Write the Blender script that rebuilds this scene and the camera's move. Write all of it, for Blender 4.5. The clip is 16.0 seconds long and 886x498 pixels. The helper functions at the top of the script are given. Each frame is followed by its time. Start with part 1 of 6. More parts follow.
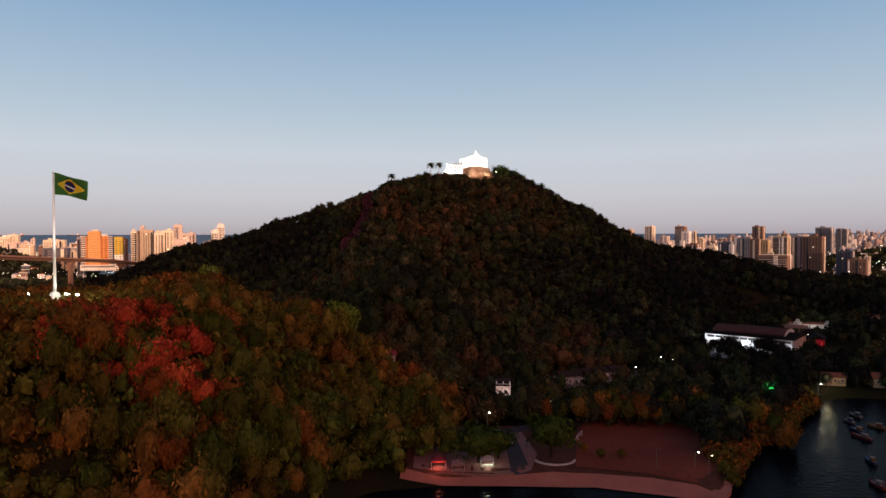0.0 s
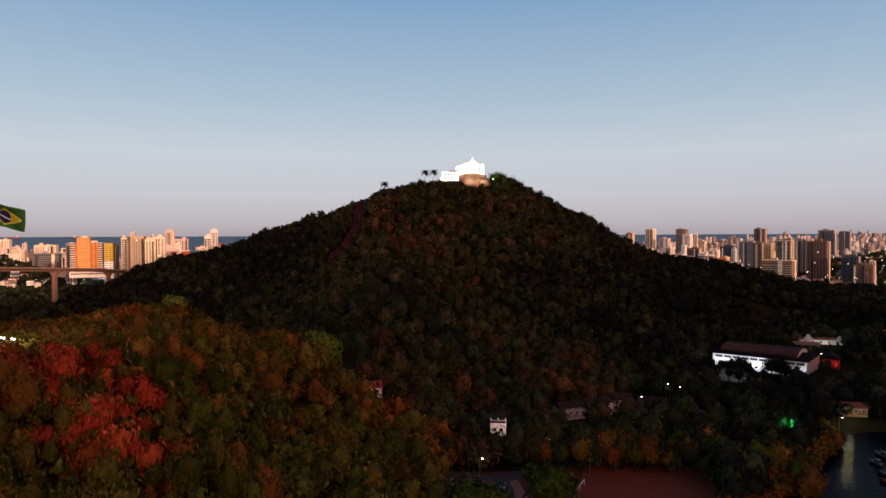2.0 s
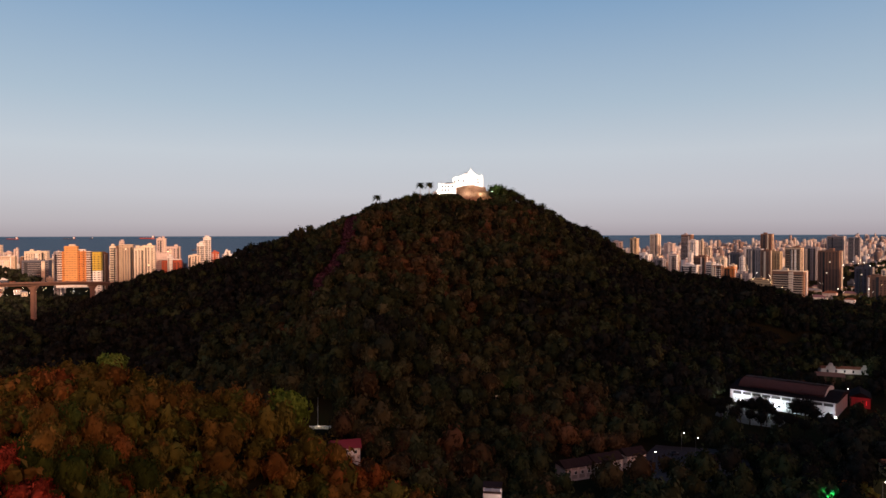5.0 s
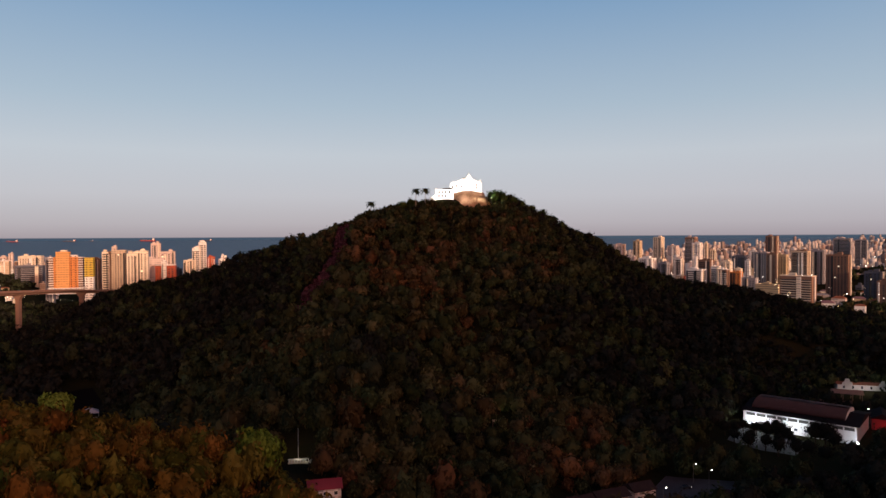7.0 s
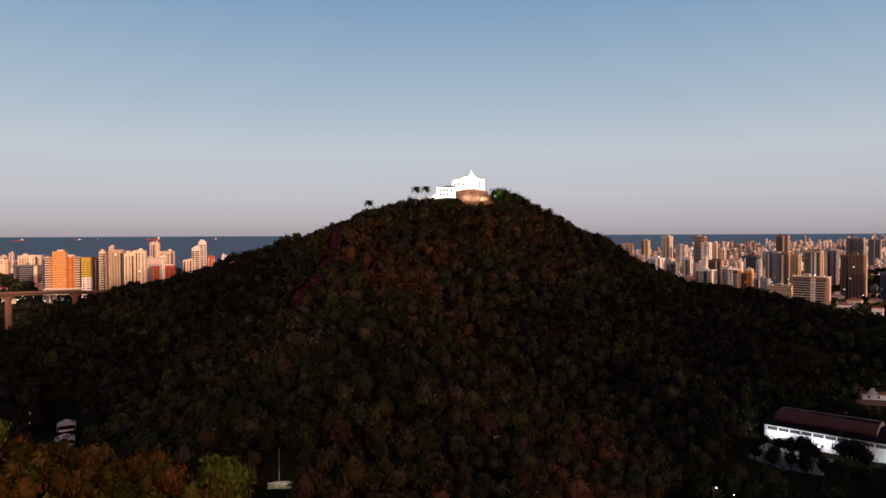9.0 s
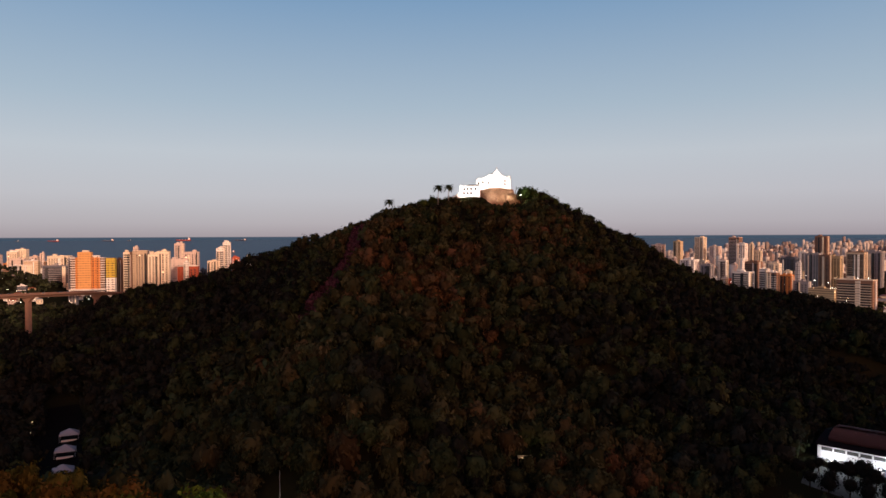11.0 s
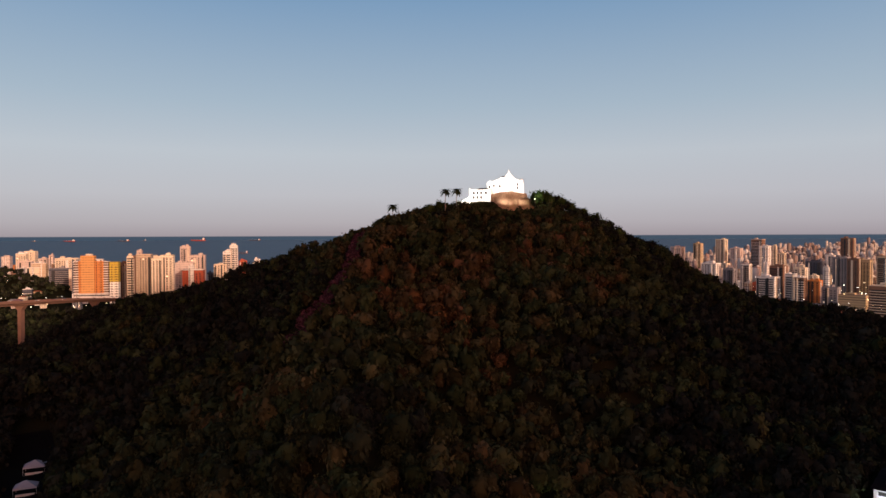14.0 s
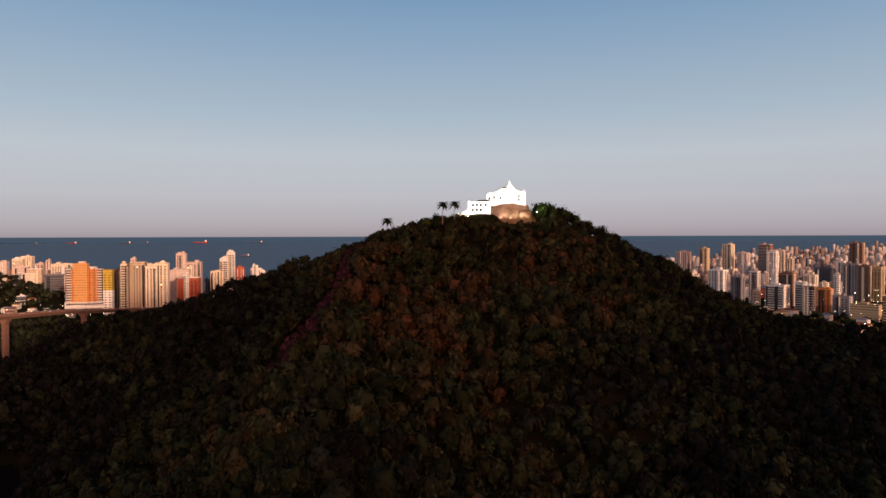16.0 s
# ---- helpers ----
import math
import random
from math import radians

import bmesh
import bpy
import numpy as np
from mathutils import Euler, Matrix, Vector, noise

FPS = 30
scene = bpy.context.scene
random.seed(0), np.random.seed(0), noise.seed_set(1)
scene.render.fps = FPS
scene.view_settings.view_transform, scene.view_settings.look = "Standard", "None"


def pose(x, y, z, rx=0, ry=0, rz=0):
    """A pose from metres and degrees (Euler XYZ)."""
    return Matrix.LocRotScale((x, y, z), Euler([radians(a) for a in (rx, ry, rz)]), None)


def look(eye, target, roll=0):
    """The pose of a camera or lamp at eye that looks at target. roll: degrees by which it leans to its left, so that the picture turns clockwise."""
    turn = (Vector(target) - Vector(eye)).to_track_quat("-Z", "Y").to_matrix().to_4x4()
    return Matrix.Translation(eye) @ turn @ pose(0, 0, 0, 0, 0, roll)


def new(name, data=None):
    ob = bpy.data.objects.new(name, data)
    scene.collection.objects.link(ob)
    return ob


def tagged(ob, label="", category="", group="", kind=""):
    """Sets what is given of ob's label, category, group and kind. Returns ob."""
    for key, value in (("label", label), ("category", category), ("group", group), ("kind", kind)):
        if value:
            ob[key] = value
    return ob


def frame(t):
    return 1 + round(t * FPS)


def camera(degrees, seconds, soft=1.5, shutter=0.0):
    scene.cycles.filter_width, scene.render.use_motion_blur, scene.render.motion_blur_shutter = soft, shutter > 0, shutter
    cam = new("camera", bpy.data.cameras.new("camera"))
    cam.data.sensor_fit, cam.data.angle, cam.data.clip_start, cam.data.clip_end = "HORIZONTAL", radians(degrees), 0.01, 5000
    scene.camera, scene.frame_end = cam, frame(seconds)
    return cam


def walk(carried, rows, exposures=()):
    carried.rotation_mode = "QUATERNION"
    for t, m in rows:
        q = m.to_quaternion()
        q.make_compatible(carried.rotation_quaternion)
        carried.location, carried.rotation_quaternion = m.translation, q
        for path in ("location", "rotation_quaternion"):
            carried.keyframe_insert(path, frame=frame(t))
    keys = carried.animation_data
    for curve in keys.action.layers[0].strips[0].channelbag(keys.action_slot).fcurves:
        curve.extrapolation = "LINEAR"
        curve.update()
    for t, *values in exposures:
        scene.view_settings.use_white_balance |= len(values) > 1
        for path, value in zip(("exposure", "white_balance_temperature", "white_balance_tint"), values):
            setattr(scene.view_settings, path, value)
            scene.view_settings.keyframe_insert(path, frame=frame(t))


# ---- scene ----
cam = camera(67.48, 16.0)

# t, x, y, z, pitch, roll, yaw
PATH = [
    (0.0, -0.00, -0.00, 79.67, -1.125, 0.135, 0.000),
    (0.5, 0.99, 6.13, 81.92, -1.037, 0.171, -0.095),
    (1.0, 2.10, 12.02, 84.39, -1.069, 0.191, -0.096),
    (1.5, 3.14, 18.07, 87.10, -1.136, 0.171, -0.073),
    (2.0, 4.23, 24.27, 89.49, -1.139, 0.242, -0.037),
    (2.5, 5.18, 30.53, 91.79, -1.125, 0.172, -0.012),
    (3.0, 6.10, 36.74, 94.11, -1.129, 0.156, 0.006),
    (3.5, 7.10, 42.99, 96.60, -1.145, 0.178, 0.045),
    (4.0, 8.02, 49.07, 98.96, -1.182, 0.131, 0.059),
    (6.5, 13.63, 78.58, 110.24, -1.083, 0.260, 0.355),
    (7.0, 14.75, 84.63, 110.62, -1.086, 0.269, 0.365),
    (7.5, 15.96, 90.71, 111.06, -1.132, 0.283, 0.378),
    (8.0, 17.08, 96.88, 111.40, -1.154, 0.274, 0.433),
    (8.5, 18.04, 103.19, 111.57, -1.188, 0.241, 0.495),
    (9.0, 18.79, 109.49, 111.56, -1.170, 0.245, 0.913),
    (11.5, 22.74, 140.36, 111.85, -1.103, 0.204, 3.552),
    (12.0, 23.55, 146.35, 112.25, -1.122, 0.171, 3.604),
    (12.5, 24.31, 152.45, 112.94, -1.111, 0.187, 4.258),
    (13.0, 24.89, 158.64, 114.02, -1.140, 0.207, 4.598),
    (13.5, 25.23, 164.90, 115.60, -1.116, 0.215, 4.630),
    (14.0, 25.54, 170.96, 117.79, -1.151, 0.191, 4.651),
    (14.5, 26.19, 177.03, 120.16, -1.115, 0.219, 4.706),
    (15.0, 26.77, 183.04, 122.61, -1.108, 0.167, 4.775),
    (15.5, 27.40, 189.22, 125.15, -1.080, 0.151, 4.871),
    (16.0, 28.15, 195.94, 127.80, -1.087, 0.159, 4.979),
]
walk(cam, [(t, pose(x, y, z, 90 + p, r, w)) for t, x, y, z, p, r, w in PATH], exposures=[(0.0, 0.08), (4.0, 0.02), (9.0, -0.06), (16.0, -0.12)])

# ---------------------------------------------------------------- light
SUN_AZ, SUN_EL = (0.60, -0.80), 9.0
AFTERGLOW = (5.4, 1.95, 0.85)
world = bpy.data.worlds.new("dusk_sky")
scene.world = world
world.use_nodes = True
wt = world.node_tree
wt.nodes.clear()


def wnode(kind, **props):
    n = wt.nodes.new(kind)
    for k, v in props.items():
        n.inputs[k].default_value = v
    return n


w_out = wnode("ShaderNodeOutputWorld")
w_bg = wnode("ShaderNodeBackground", Strength=1.0)
w_sky = wnode("ShaderNodeTexSky")
w_sky.sky_type = "NISHITA"
w_sky.sun_disc = False
w_sky.sun_elevation = radians(SUN_EL)
w_sky.sun_rotation = math.atan2(SUN_AZ[0], SUN_AZ[1])
w_sky.air_density, w_sky.dust_density, w_sky.ozone_density = 1.0, 0.6, 1.6
w_co = wnode("ShaderNodeTexCoord")
w_sep = wnode("ShaderNodeSeparateXYZ")
w_ramp = wnode("ShaderNodeValToRGB")
SKY_STOPS = ((0.0, (0.40, 0.35, 0.395)), (0.02, (0.485, 0.45, 0.50)), (0.06, (0.562, 0.555, 0.612)), (0.12, (0.568, 0.61, 0.674)),
             (0.19, (0.430, 0.533, 0.640)), (0.34, (0.212, 0.362, 0.565)), (0.55, (0.075, 0.14, 0.26)), (1.0, (0.025, 0.05, 0.11)))
w_el = w_ramp.color_ramp.elements
w_el[0].position, w_el[0].color = SKY_STOPS[0][0], (*SKY_STOPS[0][1], 1)
w_el[1].position, w_el[1].color = SKY_STOPS[-1][0], (*SKY_STOPS[-1][1], 1)
for pos_, col_ in SKY_STOPS[1:-1]:
    e_ = w_el.new(pos_)
    e_.color = (*col_, 1)
w_gain = wnode("ShaderNodeVectorMath")
w_gain.operation = "SCALE"
w_gain.inputs["Scale"].default_value = 0.10
w_mix = wnode("ShaderNodeMixRGB", Fac=0.92)
w_sea = wnode("ShaderNodeMixRGB", Color2=(0.062, 0.092, 0.134, 1))
w_map = wnode("ShaderNodeMapRange")
for k_, v_ in (("From Min", -0.0006), ("From Max", 0.0006), ("To Min", 1.0), ("To Max", 0.0)):
    w_map.inputs[k_].default_value = v_
lk = wt.links.new
lk(w_co.outputs["Generated"], w_sep.inputs[0])
lk(w_sep.outputs["Z"], w_ramp.inputs["Fac"])
lk(w_sky.outputs["Color"], w_gain.inputs[0])
lk(w_gain.outputs["Vector"], w_mix.inputs["Color1"])
lk(w_ramp.outputs["Color"], w_mix.inputs["Color2"])
# afterglow: the sky is warm and brighter towards the set sun
w_dot = wnode("ShaderNodeVectorMath")
w_dot.operation = "DOT_PRODUCT"
w_dot.inputs[1].default_value = Vector((SUN_AZ[0], SUN_AZ[1], 0.22)).normalized()
w_pos = wnode("ShaderNodeMapRange")
for k_, v_ in (("From Min", -0.1), ("From Max", 1.0), ("To Min", 0.0), ("To Max", 1.0)):
    w_pos.inputs[k_].default_value = v_
w_pow = wnode("ShaderNodeMath")
w_pow.operation = "POWER"
w_pow.inputs[1].default_value = 3.0
w_glow = wnode("ShaderNodeMixRGB", Color2=(*AFTERGLOW, 1))
lk(w_co.outputs["Generated"], w_dot.inputs[0])
lk(w_dot.outputs["Value"], w_pos.inputs["Value"])
lk(w_pos.outputs["Result"], w_pow.inputs[0])
w_low = wnode("ShaderNodeMapRange")
for k_, v_ in (("From Min", 0.18), ("From Max", 0.56), ("To Min", 1.0), ("To Max", 0.0)):
    w_low.inputs[k_].default_value = v_
w_fac = wnode("ShaderNodeMath")
w_fac.operation = "MULTIPLY"
lk(w_sep.outputs["Z"], w_low.inputs["Value"])
lk(w_pow.outputs[0], w_fac.inputs[0])
lk(w_low.outputs["Result"], w_fac.inputs[1])
lk(w_fac.outputs[0], w_glow.inputs["Fac"])
lk(w_mix.outputs["Color"], w_glow.inputs["Color1"])
lk(w_glow.outputs["Color"], w_sea.inputs["Color1"])
lk(w_sep.outputs["Z"], w_map.inputs["Value"])
lk(w_map.outputs["Result"], w_sea.inputs["Fac"])
lk(w_sea.outputs["Color"], w_bg.inputs["Color"])
lk(w_bg.outputs["Background"], w_out.inputs["Surface"])

sun = new("sun", bpy.data.lights.new("sun", "SUN"))
sun.data.energy, sun.data.angle, sun.data.color = 3.9, radians(1.5), (1.0, 0.62, 0.42)
sun.matrix_world = look((SUN_AZ[0] * 500, SUN_AZ[1] * 500, 500 * math.tan(radians(SUN_EL))), (0, 0, 0))


def lamp(name, kind, loc, watts, colour, target=None, size=0.3, spot=60):
    d = bpy.data.lights.new(name, kind)
    d.energy, d.color = watts, colour
    if kind == "SPOT":
        d.spot_size, d.spot_blend, d.shadow_soft_size = radians(spot), 0.6, size
    else:
        d.shadow_soft_size = size
    ob = new(name, d)
    ob.matrix_world = look(loc, target) if target else Matrix.Translation(loc)
    return ob


# ---------------------------------------------------------------- materials
def mat(name, colour, rough=0.8, metal=0.0, vary=0.25, scale=0.5, bump=0.0, second=None, spread=0.0, emit=None, power=0.0):
    """Colour broken by noise at two scales; second: a stain colour; spread: change from object to object."""
    m = bpy.data.materials.new(name)
    m.use_nodes = True
    nt = m.node_tree
    b = nt.nodes["Principled BSDF"]
    b.inputs["Roughness"].default_value, b.inputs["Metallic"].default_value = rough, metal
    if rough > 0.82:
        b.inputs["Specular IOR Level"].default_value = 0.05
    co = nt.nodes.new("ShaderNodeTexCoord")
    big, small = nt.nodes.new("ShaderNodeTexNoise"), nt.nodes.new("ShaderNodeTexNoise")
    big.inputs["Scale"].default_value, big.inputs["Detail"].default_value = scale, 4
    small.inputs["Scale"].default_value, small.inputs["Detail"].default_value = scale * 9, 3
    nt.links.new(co.outputs["Object"], big.inputs["Vector"])
    nt.links.new(co.outputs["Object"], small.inputs["Vector"])
    add = nt.nodes.new("ShaderNodeMath")
    add.operation = "ADD"
    nt.links.new(big.outputs["Fac"], add.inputs[0])
    nt.links.new(small.outputs["Fac"], add.inputs[1])
    half = nt.nodes.new("ShaderNodeMapRange")
    half.inputs["From Min"].default_value, half.inputs["From Max"].default_value = 0.65, 1.35
    nt.links.new(add.outputs[0], half.inputs["Value"])
    mix = nt.nodes.new("ShaderNodeMixRGB")
    c2 = second or tuple(c * (1 - vary) for c in colour)
    mix.inputs["Color1"].default_value, mix.inputs["Color2"].default_value = (*colour, 1), (*c2, 1)
    nt.links.new(half.outputs["Result"], mix.inputs["Fac"])
    out = mix
    if spread:
        info = nt.nodes.new("ShaderNodeObjectInfo")
        hsv = nt.nodes.new("ShaderNodeHueSaturation")
        rng = nt.nodes.new("ShaderNodeMapRange")
        rng.inputs["To Min"].default_value, rng.inputs["To Max"].default_value = 1 - spread, 1 + spread
        nt.links.new(info.outputs["Random"], rng.inputs["Value"])
        nt.links.new(rng.outputs["Result"], hsv.inputs["Value"])
        nt.links.new(mix.outputs["Color"], hsv.inputs["Color"])
        out = hsv
    nt.links.new(out.outputs["Color"], b.inputs["Base Color"])
    if bump:
        bp = nt.nodes.new("ShaderNodeBump")
        bp.inputs["Strength"].default_value, bp.inputs["Distance"].default_value = bump, 0.3
        nt.links.new(small.outputs["Fac"], bp.inputs["Height"])
        nt.links.new(bp.outputs["Normal"], b.inputs["Normal"])
    if emit:
        b.inputs["Emission Color"].default_value, b.inputs["Emission Strength"].default_value = (*emit, 1), power
    return m


def foliage(name, stops, shine=0.75, own=True):
    """Leaves: hue by each tree's own tone, which single trees draw by chance."""
    m = bpy.data.materials.new(name)
    m.use_nodes = True
    nt = m.node_tree
    b = nt.nodes["Principled BSDF"]
    b.inputs["Roughness"].default_value = shine
    b.inputs["Specular IOR Level"].default_value = 0.0
    at = nt.nodes.new("ShaderNodeAttribute")
    at.attribute_name = "tone"
    info = nt.nodes.new("ShaderNodeObjectInfo")
    tone = nt.nodes.new("ShaderNodeMath")
    tone.operation = "ADD"
    nt.links.new(at.outputs["Fac"], tone.inputs[0])
    tone.inputs[1].default_value = 0.0
    if own:
        nt.links.new(info.outputs["Random"], tone.inputs[1])
    frac = nt.nodes.new("ShaderNodeMath")
    frac.operation = "FRACT"
    nt.links.new(tone.outputs[0], frac.inputs[0])
    ramp = nt.nodes.new("ShaderNodeValToRGB")
    els = ramp.color_ramp.elements
    els[0].position, els[0].color = stops[0][0], (*stops[0][1], 1)
    els[1].position, els[1].color = stops[-1][0], (*stops[-1][1], 1)
    for p, c in stops[1:-1]:
        e = els.new(p)
        e.color = (*c, 1)
    nt.links.new(frac.outputs[0], ramp.inputs["Fac"])
    # each tree is lighter or darker than its neighbours
    many = nt.nodes.new("ShaderNodeMath")
    many.operation = "MULTIPLY"
    many.inputs[1].default_value = 43.7
    own_v = nt.nodes.new("ShaderNodeMath")
    own_v.operation = "FRACT"
    light = nt.nodes.new("ShaderNodeMapRange")
    light.inputs["To Min"].default_value, light.inputs["To Max"].default_value = 0.72, 1.32
    nt.links.new(tone.outputs[0], many.inputs[0])
    nt.links.new(many.outputs[0], own_v.inputs[0])
    nt.links.new(own_v.outputs[0], light.inputs["Value"])
    geo = nt.nodes.new("ShaderNodeNewGeometry")
    rng = nt.nodes.new("ShaderNodeMapRange")
    rng.inputs["To Min"].default_value, rng.inputs["To Max"].default_value = 0.5, 1.5
    nt.links.new(geo.outputs["Random Per Island"], rng.inputs["Value"])
    sc = nt.nodes.new("ShaderNodeVectorMath")
    sc.operation = "SCALE"
    nt.links.new(ramp.outputs["Color"], sc.inputs[0])
    both = nt.nodes.new("ShaderNodeMath")
    both.operation = "MULTIPLY"
    nt.links.new(rng.outputs["Result"], both.inputs[0])
    nt.links.new(light.outputs["Result"], both.inputs[1])
    nt.links.new(both.outputs[0], sc.inputs["Scale"])
    nt.links.new(sc.outputs["Vector"], b.inputs["Base Color"])
    return m


# the lowest tones are darkest and carry the shade of the hill's flanks
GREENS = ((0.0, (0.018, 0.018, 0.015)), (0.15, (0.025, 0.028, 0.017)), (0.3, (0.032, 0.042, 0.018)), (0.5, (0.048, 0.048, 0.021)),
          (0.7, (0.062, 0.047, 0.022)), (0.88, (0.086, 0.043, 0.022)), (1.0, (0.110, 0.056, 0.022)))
NEARGREENS = ((0.0, (0.038, 0.052, 0.011)), (0.3, (0.068, 0.084, 0.015)), (0.55, (0.105, 0.084, 0.016)),
              (0.75, (0.150, 0.074, 0.017)), (0.9, (0.205, 0.060, 0.017)), (1.0, (0.215, 0.125, 0.026)))
REDS = ((0.0, (0.20, 0.034, 0.017)), (0.5, (0.34, 0.050, 0.024)), (1.0, (0.46, 0.092, 0.032)))
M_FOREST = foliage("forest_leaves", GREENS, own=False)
M_WOOD = foliage("woodland_leaves", NEARGREENS, own=False)
M_LEAF = foliage("tree_leaves", NEARGREENS)
M_REDLEAF = foliage("rust_red_leaves", REDS)
# purple leaves put the pink light on the bare strip into colour
M_SCRUB = foliage("scar_shrub_leaves", ((0.0, (0.070, 0.028, 0.038)), (1.0, (0.105, 0.036, 0.046))))
M_LIME = foliage("lime_leaves", ((0.0, (0.095, 0.140, 0.020)), (1.0, (0.15, 0.19, 0.034))))
M_BLACKROOF = mat("dark_hall_roof", (0.014, 0.009, 0.010), 0.9, vary=0.4, scale=0.3)
M_PALM = foliage("palm_leaves", ((0.0, (0.02, 0.03, 0.012)), (1.0, (0.04, 0.05, 0.02))))
M_BARK = mat("bark", (0.045, 0.030, 0.020), 0.9, vary=0.5, scale=2, bump=0.4)
M_PALMBARK = mat("palm_trunk_grey", (0.45, 0.36, 0.30), 0.85, vary=0.3, scale=2)
M_SOIL = mat("forest_soil", (0.016, 0.018, 0.009), 0.95, vary=0.5, scale=0.06, bump=0.5, second=(0.024, 0.019, 0.010))
M_SOIL.node_tree.nodes["Principled BSDF"].inputs["Specular IOR Level"].default_value = 0.0
M_SAND = mat("sand", (0.46, 0.17, 0.12), 0.95, vary=0.25, scale=0.12, bump=0.2)
M_DIRT = mat("red_dirt_field", (0.26, 0.062, 0.036), 0.95, vary=0.35, scale=0.08, bump=0.2)
M_GRASS = mat("dry_grass", (0.14, 0.055, 0.034), 0.95, vary=0.5, scale=0.15, bump=0.4)
M_ASPHALT = mat("asphalt", (0.075, 0.066, 0.072), 0.85, vary=0.3, scale=0.3)
M_PAVE = mat("pale_paving", (0.30, 0.15, 0.13), 0.85, vary=0.25, scale=0.4)
M_PALEPAVE = mat("pale_concrete_paving", (0.11, 0.11, 0.105), 0.85, vary=0.5, scale=0.3)
M_PALEWALL = mat("pale_rendered_wall", (0.62, 0.50, 0.46), 0.85, vary=0.2, scale=0.3)
M_CONC = mat("concrete", (0.25, 0.145, 0.11), 0.85, vary=0.25, scale=0.15, bump=0.1)
M_WHITE = mat("white_render", (0.80, 0.78, 0.75), 0.8, vary=0.10, scale=0.3)
M_LIME_WALL = mat("limewash", (0.82, 0.80, 0.77), 0.85, vary=0.08, scale=0.4)
M_ROCK = mat("granite", (0.42, 0.25, 0.16), 0.9, vary=0.4, scale=0.16, bump=0.8, second=(0.17, 0.09, 0.055))
M_TILE = mat("clay_roof", (0.30, 0.12, 0.07), 0.85, vary=0.4, scale=0.5)
M_REDROOF = mat("red_roof", (0.19, 0.009, 0.016), 0.7, vary=0.25, scale=0.4)
M_SHEET = mat("brown_sheet_roof", (0.24, 0.12, 0.125), 0.6, vary=0.25, scale=0.2)
M_DARKROOF = mat("dark_old_roof", (0.045, 0.026, 0.024), 0.85, vary=0.4, scale=0.3)
M_YARD = mat("dark_yard_surface", (0.006, 0.0042, 0.0035), 0.9, vary=0.4, scale=0.2)
M_HALLWALL = mat("grey_white_hall_wall", (0.55, 0.52, 0.53), 0.85, vary=0.25, scale=0.25)
M_GLASS = mat("dark_glass", (0.035, 0.040, 0.050), 0.25, vary=0.3, scale=0.5, spread=0.4)
M_DARK = mat("dark_opening", (0.03, 0.025, 0.025), 0.7, vary=0.2)
M_POST = mat("grey_post", (0.16, 0.14, 0.13), 0.6, vary=0.15)
M_STEEL = mat("painted_steel", (0.75, 0.74, 0.72), 0.4, vary=0.08)
M_LITPANE = mat("lit_window", (0.8, 0.75, 0.6), 0.5, emit=(1.0, 0.80, 0.55), power=0.9)
M_BULB = mat("white_lamp_glass", (0.9, 0.9, 0.85), 0.4, emit=(1.0, 0.93, 0.78), power=14)
M_SODIUM = mat("orange_lamp_glass", (0.9, 0.7, 0.4), 0.4, emit=(1.0, 0.72, 0.36), power=9)
M_GREENLED = mat("green_light", (0.1, 0.6, 0.2), 0.4, emit=(0.05, 1.0, 0.3), power=1.6)
M_REDLED = mat("red_light", (0.6, 0.05, 0.05), 0.4, emit=(1.0, 0.03, 0.05), power=0.5)


